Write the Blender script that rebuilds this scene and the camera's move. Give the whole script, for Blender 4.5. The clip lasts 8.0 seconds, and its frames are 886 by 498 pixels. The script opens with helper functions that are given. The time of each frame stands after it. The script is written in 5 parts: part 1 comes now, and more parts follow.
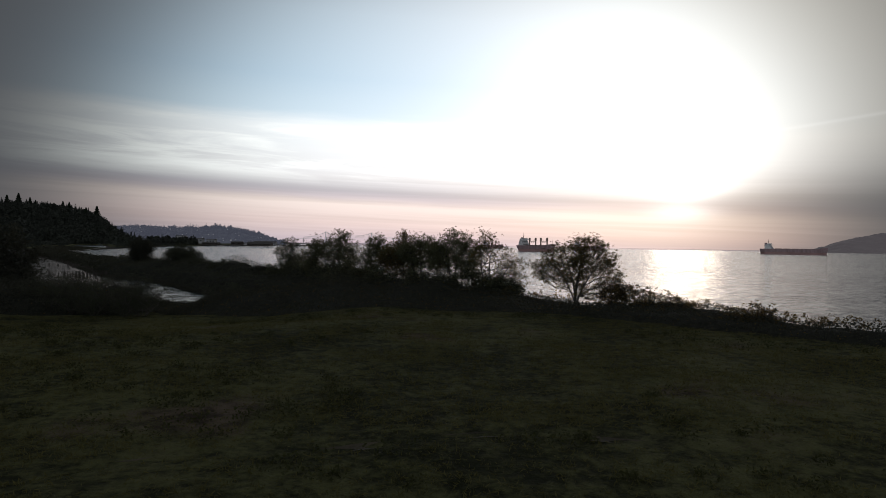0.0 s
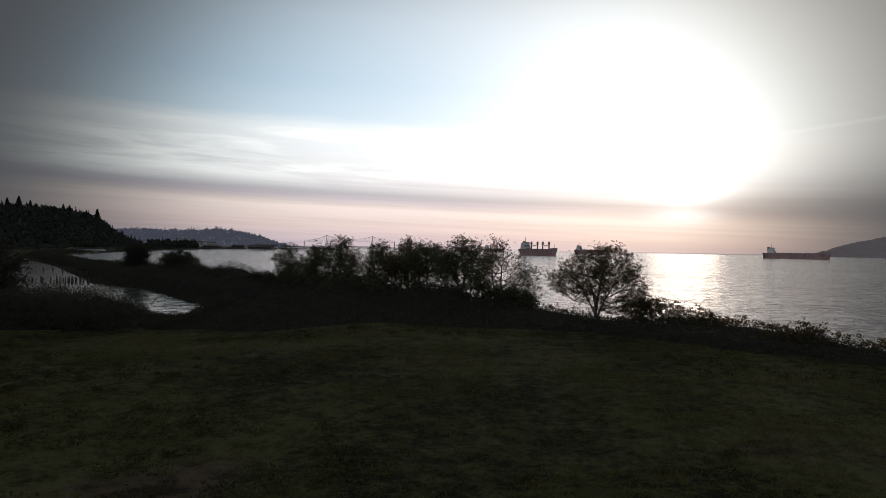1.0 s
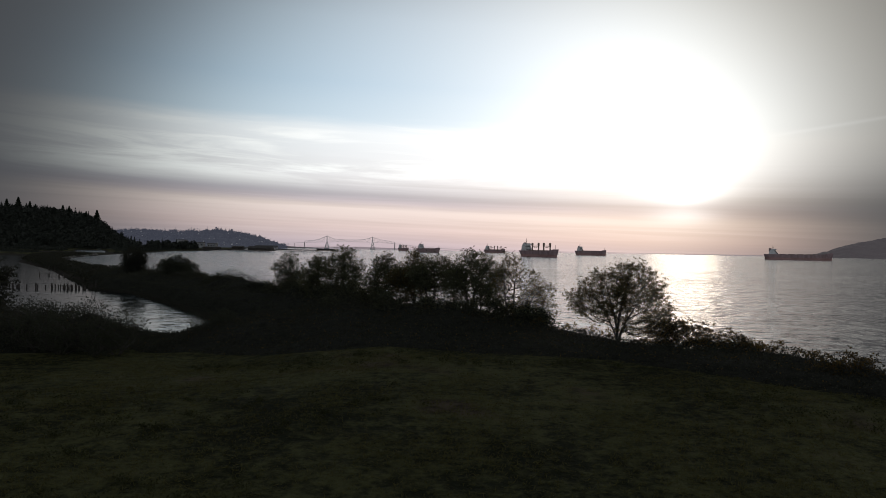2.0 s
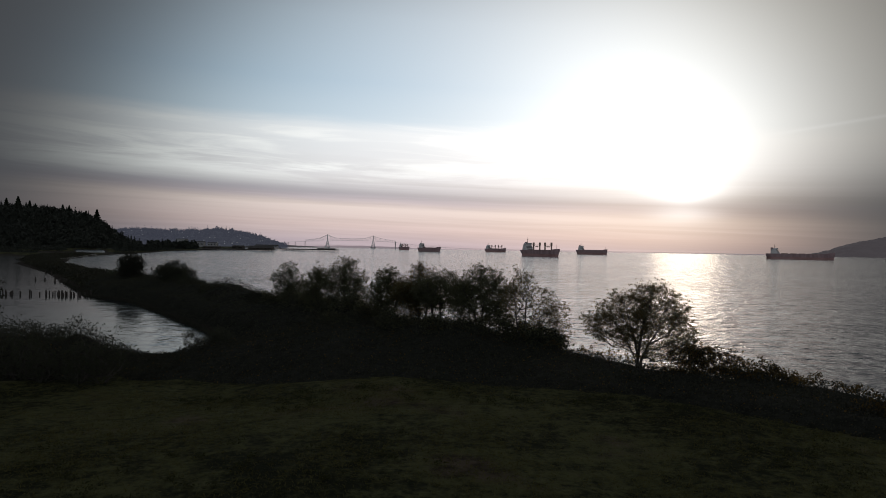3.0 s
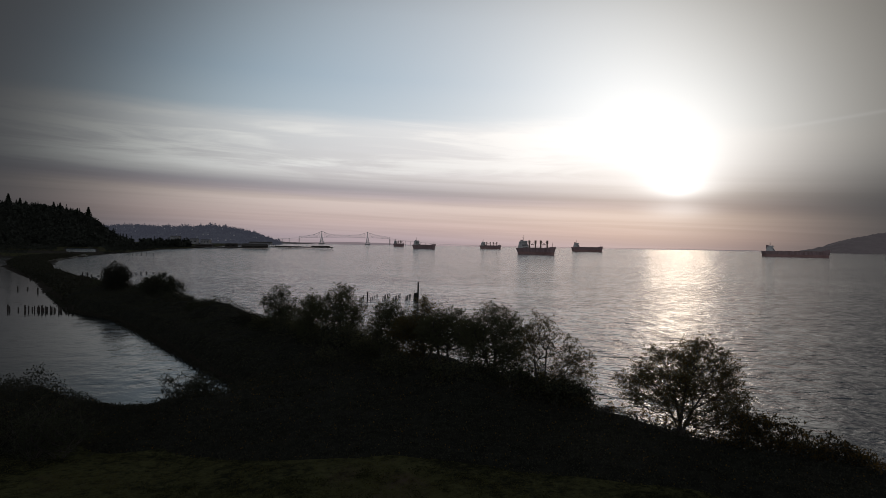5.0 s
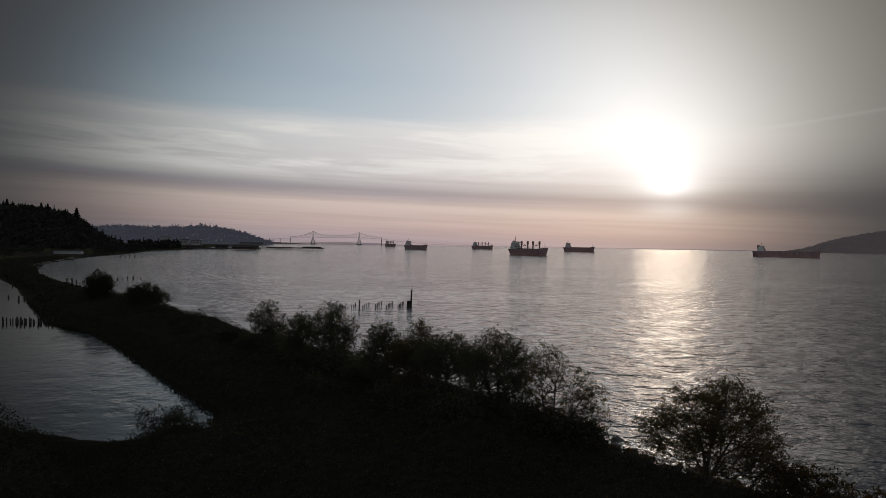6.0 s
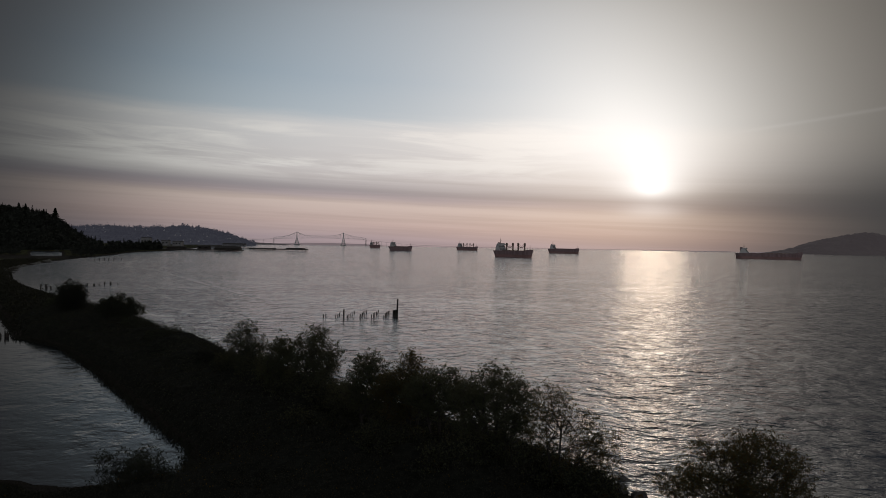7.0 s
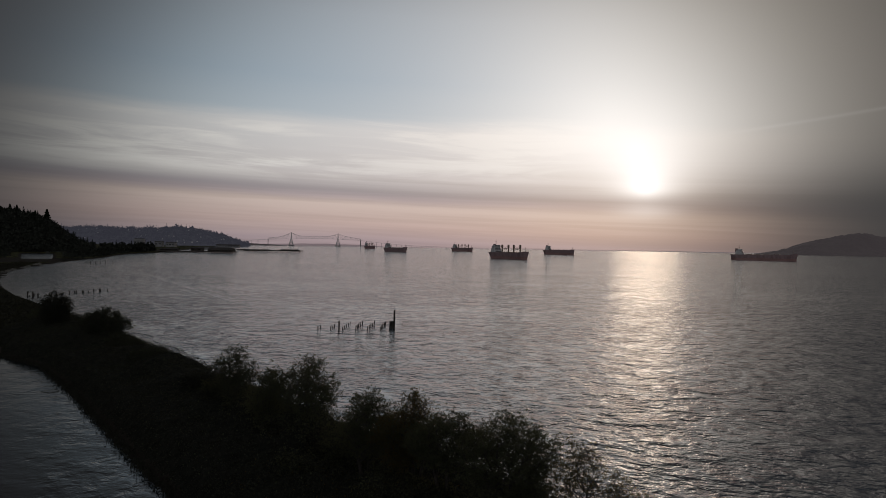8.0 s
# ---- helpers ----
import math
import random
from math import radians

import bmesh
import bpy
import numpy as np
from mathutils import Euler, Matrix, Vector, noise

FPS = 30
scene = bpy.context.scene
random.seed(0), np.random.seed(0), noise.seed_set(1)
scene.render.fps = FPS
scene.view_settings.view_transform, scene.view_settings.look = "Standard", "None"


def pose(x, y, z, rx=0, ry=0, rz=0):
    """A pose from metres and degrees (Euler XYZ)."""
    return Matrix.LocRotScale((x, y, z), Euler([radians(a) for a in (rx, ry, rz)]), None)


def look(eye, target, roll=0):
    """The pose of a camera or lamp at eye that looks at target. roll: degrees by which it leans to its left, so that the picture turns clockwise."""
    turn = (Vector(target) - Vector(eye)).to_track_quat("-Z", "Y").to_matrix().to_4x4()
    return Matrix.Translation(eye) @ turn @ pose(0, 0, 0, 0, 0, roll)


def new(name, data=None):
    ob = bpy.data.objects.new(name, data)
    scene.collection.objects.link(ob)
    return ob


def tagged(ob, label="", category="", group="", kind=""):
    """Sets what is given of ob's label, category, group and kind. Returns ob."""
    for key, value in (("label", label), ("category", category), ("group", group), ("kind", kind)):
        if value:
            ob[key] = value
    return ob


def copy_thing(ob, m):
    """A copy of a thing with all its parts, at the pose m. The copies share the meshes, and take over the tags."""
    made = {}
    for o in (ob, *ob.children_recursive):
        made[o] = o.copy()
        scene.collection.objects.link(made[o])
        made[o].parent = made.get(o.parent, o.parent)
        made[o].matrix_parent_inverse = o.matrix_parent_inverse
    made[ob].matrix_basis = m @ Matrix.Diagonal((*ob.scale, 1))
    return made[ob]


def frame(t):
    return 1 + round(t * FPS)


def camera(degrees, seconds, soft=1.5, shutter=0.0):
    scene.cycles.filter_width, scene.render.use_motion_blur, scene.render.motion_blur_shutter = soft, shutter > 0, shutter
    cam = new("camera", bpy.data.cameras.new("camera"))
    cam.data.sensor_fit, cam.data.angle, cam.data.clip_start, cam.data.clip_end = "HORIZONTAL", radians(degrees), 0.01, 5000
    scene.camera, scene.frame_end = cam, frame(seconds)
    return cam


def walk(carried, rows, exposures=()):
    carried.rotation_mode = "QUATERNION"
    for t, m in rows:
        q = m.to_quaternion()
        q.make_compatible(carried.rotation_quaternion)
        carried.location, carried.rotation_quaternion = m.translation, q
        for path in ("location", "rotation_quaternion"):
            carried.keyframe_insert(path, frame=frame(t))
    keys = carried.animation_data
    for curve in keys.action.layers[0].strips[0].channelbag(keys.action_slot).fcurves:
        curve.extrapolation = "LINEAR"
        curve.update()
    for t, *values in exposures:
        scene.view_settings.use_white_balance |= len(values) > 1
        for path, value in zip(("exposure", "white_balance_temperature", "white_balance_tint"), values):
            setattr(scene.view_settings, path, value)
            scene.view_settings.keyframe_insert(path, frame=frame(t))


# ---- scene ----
# ------------------------------------------------------------ camera and walk
cam = camera(67.0, 8.0, 0.7)
PATH = [
    (0, (0.122, -0.666, 12.559), (0.123, 1.334, 12.546), 0.9),
    (0.5, (-0.493, 2.95, 12.764), (-0.492, 4.95, 12.758), 1.0),
    (1, (-0.931, 6.305, 13.268), (-0.933, 8.305, 13.265), 1.0),
    (1.5, (-1.652, 8.862, 14.126), (-1.654, 10.862, 14.125), 1.0),
    (3, (-3.145, 16.429, 17.524), (-3.149, 18.429, 17.518), 1.0),
    (3.5, (-3.692, 18.634, 18.663), (-3.696, 20.634, 18.654), 1.0),
    (4, (-4.077, 20.965, 19.98), (-4.076, 22.964, 19.968), 1.0),
    (4.5, (-4.519, 23.433, 21.317), (-4.512, 25.433, 21.3), 1.0),
    (6, (-5.802, 32.483, 25.166), (-5.764, 34.483, 25.147), 0.9),
    (6.5, (-6.2, 35.757, 26.537), (-6.139, 37.756, 26.519), 0.9),
    (7, (-6.641, 39.292, 27.938), (-6.557, 41.29, 27.921), 1.0),
    (7.5, (-7.141, 42.888, 29.462), (-7.041, 44.886, 29.446), 1.0),
    (8, (-7.711, 46.636, 31.197), (-7.611, 48.633, 31.181), 1.0),
]
EXPOSURES = [(0, 0.79, 6150, 10), (1, 0.72, 6150, 10), (2, 0.59, 6150, 10), (3.5, 0.39, 6180, 11), (5, 0.14, 6250, 12), (6.5, -0.05, 6420, 13), (8, -0.13, 6500, 14)]
walk(cam, [(t, look(eye, aim, roll)) for t, eye, aim, roll in PATH], EXPOSURES)

# ------------------------------------------------------------ sky and sun
SUN_AZ, SUN_EL = 19.6, 4.9      # degrees to the right of the y axis, and up


class Nodes:
    """Short spelling for node trees."""

    def __init__(self, tree):
        self.t = tree

    def add(self, kind):
        return self.t.nodes.new(kind)

    def put(self, value, socket):
        if isinstance(value, bpy.types.NodeSocket):
            self.t.links.new(value, socket)
        else:
            socket.default_value = value

    def math(self, op, *args, clamp=False):
        n = self.add("ShaderNodeMath")
        n.operation, n.use_clamp = op, clamp
        for i, a in enumerate(args):
            self.put(a, n.inputs[i])
        return n.outputs[0]

    def mix(self, fac, a, b, how="MIX"):
        n = self.add("ShaderNodeMix")
        n.data_type, n.blend_type = "RGBA", how
        self.put(fac, n.inputs[0])
        self.put(a if isinstance(a, bpy.types.NodeSocket) else (*a, 1), n.inputs[6])
        self.put(b if isinstance(b, bpy.types.NodeSocket) else (*b, 1), n.inputs[7])
        return n.outputs[2]

    def ramp(self, fac, stops, how="LINEAR"):
        n = self.add("ShaderNodeValToRGB")
        n.color_ramp.interpolation = how
        el = n.color_ramp.elements
        while len(el) < len(stops):
            el.new(1.0)
        for e, (p, c) in zip(el, stops):
            e.position, e.color = p, (*c, 1) if len(c) == 3 else c
        self.put(fac, n.inputs[0])
        return n.outputs[0]

    def noise(self, vec, scale, detail=3.0, rough=0.55, distortion=0.0):
        n = self.add("ShaderNodeTexNoise")
        self.put(vec, n.inputs["Vector"])
        n.inputs["Scale"].default_value = scale
        n.inputs["Detail"].default_value = detail
        n.inputs["Roughness"].default_value = rough
        n.inputs["Distortion"].default_value = distortion
        return n.outputs[0]

    def combine(self, x, y, z):
        n = self.add("ShaderNodeCombineXYZ")
        for i, v in enumerate((x, y, z)):
            self.put(v, n.inputs[i])
        return n.outputs[0]

    def step(self, v, lo, hi):
        n = self.add("ShaderNodeMapRange")
        n.interpolation_type = "SMOOTHSTEP"
        self.put(v, n.inputs[0])
        n.inputs[1].default_value, n.inputs[2].default_value = lo, hi
        return n.outputs[0]


def build_world():
    world = bpy.data.worlds.new("dusk_sky")
    scene.world = world
    world.use_nodes = True
    world.node_tree.nodes.clear()
    n = Nodes(world.node_tree)
    way = n.add("ShaderNodeTexCoord").outputs["Generated"]
    sep = n.add("ShaderNodeSeparateXYZ")
    n.put(way, sep.inputs[0])
    x, y, z = sep.outputs
    el = n.math("MULTIPLY", n.math("ARCSINE", z), 57.2958)
    az = n.math("MULTIPLY", n.math("ARCTAN2", x, y), 57.2958)
    # streaky clouds: long across, thin upwards, leaning a little
    lean = n.math("ADD", el, n.math("MULTIPLY", az, 0.03))
    p1 = n.combine(n.math("MULTIPLY", az, 0.035), n.math("MULTIPLY", lean, 0.33), 0.0)
    wisp = n.noise(p1, 1.0, 6.0, 0.6, 0.5)
    p2 = n.combine(n.math("MULTIPLY", az, 0.012), n.math("MULTIPLY", lean, 0.12), 3.0)
    broad = n.noise(p2, 1.0, 3.0, 0.5, 0.2)
    bend = n.math("ADD", n.math("MULTIPLY", n.math("SUBTRACT", wisp, 0.5), 0.9), n.math("MULTIPLY", n.math("SUBTRACT", broad, 0.5), 1.3))
    h = n.math("DIVIDE", n.math("ADD", lean, bend), 40.0, clamp=True)
    air = n.ramp(h, [
        (0.0, (0.39, 0.298, 0.317)), (0.035, (0.56, 0.405, 0.372)), (0.076, (0.66, 0.51, 0.45)),
        (0.092, (0.41, 0.335, 0.345)), (0.104, (0.36, 0.318, 0.338)), (0.116, (0.44, 0.40, 0.405)), (0.134, (0.57, 0.52, 0.51)),
        (0.19, (0.63, 0.61, 0.61)), (0.235, (0.68, 0.68, 0.68)), (0.262, (0.455, 0.54, 0.605)),
        (0.34, (0.38, 0.48, 0.57)), (0.46, (0.405, 0.48, 0.55)), (0.60, (0.34, 0.375, 0.41)), (1.0, (0.15, 0.18, 0.22))])
    # wisps within the bright band
    band = n.math("MULTIPLY", n.math("MULTIPLY", n.step(el, 4.7, 6.6), n.math("SUBTRACT", 1.0, n.step(n.math("ADD", el, n.math("MULTIPLY", wisp, 2.0)), 10.2, 12.0))), n.math("SUBTRACT", 1.0, n.step(az, 8.0, 20.0)))
    fine = n.noise(n.combine(n.math("MULTIPLY", az, 0.06), n.math("MULTIPLY", lean, 0.75), 7.0), 1.0, 5.0, 0.6, 0.9)
    air = n.mix(n.math("MULTIPLY", band, n.math("ADD", n.math("MULTIPLY", n.step(fine, 0.40, 0.64), 0.75), 0.2)), air, (0.92, 0.88, 0.82))
    # thin bars of cloud near the horizon
    bars = n.noise(n.combine(n.math("MULTIPLY", az, 0.03), n.math("MULTIPLY", lean, 1.3), 11.0), 1.0, 4.0, 0.6, 0.4)
    bars = n.math("MULTIPLY", n.math("SUBTRACT", n.step(bars, 0.36, 0.64), 0.5), n.math("SUBTRACT", 1.0, n.step(el, 4.0, 9.0)))
    bars = n.math("ADD", n.math("MULTIPLY", bars, 0.17), 1.0)
    air = n.mix(1.0, air, n.combine(bars, bars, bars), "MULTIPLY")
    # the bank thickens beyond the sun
    bank = n.math("MULTIPLY", n.step(az, 19.5, 26.0), n.math("MULTIPLY", n.step(lean, 2.2, 3.6), n.math("SUBTRACT", 1.0, n.step(lean, 4.8, 6.6))))
    air = n.mix(n.math("MULTIPLY", bank, 0.2), air, (0.20, 0.18, 0.18))
    # creamier away from the sun, pinker beneath it
    toward = n.step(az, -32.0, 12.0)
    air = n.mix(1.0, air, n.mix(toward, (0.935, 1.0, 0.985), (1.0, 0.995, 0.99)), "MULTIPLY")
    # clear air above, from the atmosphere model
    sky = n.add("ShaderNodeTexSky")
    sky.sky_type, sky.sun_disc, sky.sun_elevation, sky.sun_rotation = "NISHITA", False, radians(SUN_EL), radians(SUN_AZ)
    sky.air_density, sky.dust_density = 1.0, 2.0
    clear = n.mix(1.0, sky.outputs[0], (0.05, 0.05, 0.05), "MULTIPLY")
    air = n.mix(0.06, air, clear)
    # sky dimmed towards the view's sides and top: a vignette painted in
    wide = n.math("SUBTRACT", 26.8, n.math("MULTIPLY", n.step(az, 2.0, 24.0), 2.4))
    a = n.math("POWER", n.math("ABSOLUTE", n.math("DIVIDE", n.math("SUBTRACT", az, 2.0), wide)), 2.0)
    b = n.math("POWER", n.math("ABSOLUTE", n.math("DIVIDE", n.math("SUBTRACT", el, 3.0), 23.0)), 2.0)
    edge_fade = n.math("EXPONENT", n.math("MULTIPLY", n.math("POWER", n.math("ADD", a, b), 2.0), -1.0))
    rest = n.math("SUBTRACT", 1.0, edge_fade)
    # light scattered round the veiled sun
    s = Vector((math.sin(radians(SUN_AZ)) * math.cos(radians(SUN_EL)), math.cos(radians(SUN_AZ)) * math.cos(radians(SUN_EL)), math.sin(radians(SUN_EL))))
    dot = n.add("ShaderNodeVectorMath")
    dot.operation = "DOT_PRODUCT"
    n.put(way, dot.inputs[0])
    dot.inputs[1].default_value = s
    off = n.math("MULTIPLY", n.math("ARCCOSINE", n.math("MINIMUM", dot.outputs["Value"], 1.0)), 57.2958)
    low = n.math("ADD", n.math("MULTIPLY", n.step(el, 3.6, 4.8), 0.78), 0.22)      # the low cloud bank hides it
    up = n.math("ADD", n.math("MULTIPLY", n.step(el, 2.5, 10.5), 0.80), 0.20)
    high = n.add("ShaderNodeVectorMath")
    high.operation = "DOT_PRODUCT"
    n.put(way, high.inputs[0])
    high.inputs[1].default_value = Vector((math.sin(radians(16.5)), math.cos(radians(16.5)), math.tan(radians(10.5)))).normalized()
    veil = n.math("MULTIPLY", n.math("ARCCOSINE", n.math("MINIMUM", high.outputs["Value"], 1.0)), 57.2958)
    core = n.math("MULTIPLY", n.math("EXPONENT", n.math("DIVIDE", off, -1.5)), 2.2)
    halo = n.math("MULTIPLY", n.math("EXPONENT", n.math("MULTIPLY", n.math("POWER", n.math("DIVIDE", veil, 11.5), 1.3), -1.0)), 0.66)
    # the glare fans out upwards from the sun above the bank
    fan = n.math("ADD", n.math("POWER", n.math("DIVIDE", n.math("SUBTRACT", az, SUN_AZ - 0.6), 6.2), 2.0), n.math("POWER", n.math("DIVIDE", n.math("SUBTRACT", el, 8.0), 4.8), 2.0))
    fan = n.math("MULTIPLY", n.math("EXPONENT", n.math("MULTIPLY", n.math("SQRT", fan), -1.0)), n.math("MULTIPLY", n.step(el, 3.2, 7.4), 0.75))
    # a gleam beneath the bank
    gleam = n.math("ADD", n.math("POWER", n.math("DIVIDE", n.math("SUBTRACT", az, SUN_AZ), 2.4), 2.0), n.math("POWER", n.math("DIVIDE", n.math("SUBTRACT", el, 2.9), 0.55), 2.0))
    gleam = n.math("MULTIPLY", n.math("EXPONENT", n.math("MULTIPLY", gleam, -1.0)), 0.22)
    core, halo = n.math("ADD", n.math("MULTIPLY", core, low), n.math("ADD", gleam, fan)), n.math("MULTIPLY", halo, up)
    sun_light = n.mix(1.0, n.mix(1.0, n.combine(core, core, core), (1.0, 0.94, 0.83), "MULTIPLY"), n.mix(1.0, n.combine(halo, halo, halo), (1.0, 0.89, 0.69), "MULTIPLY"), "ADD")
    rest = n.math("MULTIPLY", rest, n.math("ADD", n.math("MULTIPLY", n.step(n.math("MULTIPLY", y, -1.0), -0.2, 0.6), 2.3), 0.5))      # paler sky in the east, out of view, raised to light near faces
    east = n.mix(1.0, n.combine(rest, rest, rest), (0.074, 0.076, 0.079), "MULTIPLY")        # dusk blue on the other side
    total = n.mix(1.0, n.mix(1.0, n.mix(1.0, air, n.combine(edge_fade, edge_fade, edge_fade), "MULTIPLY"), east, "ADD"), sun_light, "ADD")
    # soft shoulder on the sky's brightness, like a camera's highlight rolloff
    split = n.add("ShaderNodeSeparateColor")
    n.put(total, split.inputs[0])
    total = n.combine(*[n.math("MULTIPLY", n.math("SUBTRACT", 1.0, n.math("EXPONENT", n.math("MULTIPLY", c, -0.69))), 1.62) for c in split.outputs])
    # a thin vapour trail
    trail = n.math("SUBTRACT", el, n.math("ADD", n.math("MULTIPLY", n.math("SUBTRACT", az, 27.5), 0.111), 9.2))
    trail = n.math("EXPONENT", n.math("MULTIPLY", n.math("POWER", n.math("DIVIDE", n.math("ABSOLUTE", trail), 0.13), 2.0), -1.0))
    trail = n.math("MULTIPLY", trail, n.math("MULTIPLY", n.math("MULTIPLY", n.step(az, 24.5, 29.0), n.math("SUBTRACT", 1.0, n.step(az, 36.0, 44.0))), 0.028))
    total = n.mix(1.0, total, n.combine(trail, trail, trail), "ADD")
    bg = n.add("ShaderNodeBackground")
    n.put(total, bg.inputs[0])
    bg.inputs[1].default_value = 1.0
    n.put(bg.outputs[0], n.add("ShaderNodeOutputWorld").inputs[0])


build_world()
sun = new("sun", bpy.data.lights.new("sun", "SUN"))
sun.data.energy, sun.data.angle, sun.data.color = 0.027, radians(5.5), (1.0, 0.78, 0.55)      # veiled by the cloud bank
sun.matrix_world = pose(0, 0, 400, 90 - SUN_EL, 0, 180 - SUN_AZ)

# ------------------------------------------------------------ materials


def material(name, rough=0.8, metal=0.0, spec=0.3):
    m = bpy.data.materials.new(name)
    m.use_nodes = True
    n = Nodes(m.node_tree)
    b = m.node_tree.nodes["Principled BSDF"]
    b.inputs["Roughness"].default_value, b.inputs["Metallic"].default_value = rough, metal
    b.inputs["Specular IOR Level"].default_value = spec
    return m, n, b


def where(n):
    return n.add("ShaderNodeTexCoord").outputs["Object"]


def bump(n, b, height, strength, distance):
    k = n.add("ShaderNodeBump")
    k.inputs["Strength"].default_value, k.inputs["Distance"].default_value = strength, distance
    n.put(height, k.inputs["Height"])
    n.put(k.outputs[0], b.inputs["Normal"])


def mottled(name, dark, light, scale=1.0, fine=9.0, rough=0.85, metal=0.0, depth=0.02, spec=0.3, stretch=(1, 1, 1)):
    """Two scales of variation between a dark and a light tone, with fine relief."""
    m, n, b = material(name, rough, metal, spec)
    k = n.add("ShaderNodeMapping")
    n.put(where(n), k.inputs[0])
    k.inputs["Scale"].default_value = stretch
    v = k.outputs[0]
    big, small = n.noise(v, scale, 4.0), n.noise(v, scale * fine, 3.0)
    f = n.math("ADD", n.math("MULTIPLY", big, 0.65), n.math("MULTIPLY", small, 0.35))
    n.put(n.mix(n.step(f, 0.35, 0.65), dark, light), b.inputs["Base Color"])
    n.put(n.math("ADD", n.math("MULTIPLY", small, 0.25), rough - 0.12, clamp=True), b.inputs["Roughness"])
    bump(n, b, small, 0.6, depth)
    return m


def leaf(name, dark, light, through_colour, through_part=0.35):
    """Thin foliage: each leaf its own tone, and some light through it."""
    m, n, b = material(name, 0.7, 0.0, 0.08)
    geo = n.add("ShaderNodeNewGeometry").outputs["Random Per Island"]
    patch = n.noise(where(n), 0.5, 2.0)
    f = n.math("ADD", n.math("MULTIPLY", geo, 0.6), n.math("MULTIPLY", patch, 0.4))
    n.put(n.mix(f, dark, light), b.inputs["Base Color"])
    t = n.add("ShaderNodeBsdfTranslucent")
    n.put(n.mix(f, tuple(c * 0.6 for c in through_colour), through_colour), t.inputs[0])
    s = n.add("ShaderNodeMixShader")
    s.inputs[0].default_value = through_part
    n.put(b.outputs[0], s.inputs[1])
    n.put(t.outputs[0], s.inputs[2])
    n.put(s.outputs[0], m.node_tree.nodes["Material Output"].inputs[0])
    return m


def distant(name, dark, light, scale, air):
    """Far wooded land; the evening haze is put in as a glow of its surface."""
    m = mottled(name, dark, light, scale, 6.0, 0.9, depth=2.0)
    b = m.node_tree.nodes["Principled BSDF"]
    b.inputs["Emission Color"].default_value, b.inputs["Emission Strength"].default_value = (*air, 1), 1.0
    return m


# crest shape, heading, waves per metre, detail and steepness of swell, waves, chop and ripple
WAVES = ((0.85, -0.20, 0.12, 2.0, 0.11), (0.85, -0.34, 0.28, 2.0, 0.19), (0.9, -0.25, 0.75, 3.0, 0.26), (0.95, -0.30, 2.2, 2.0, 0.16))


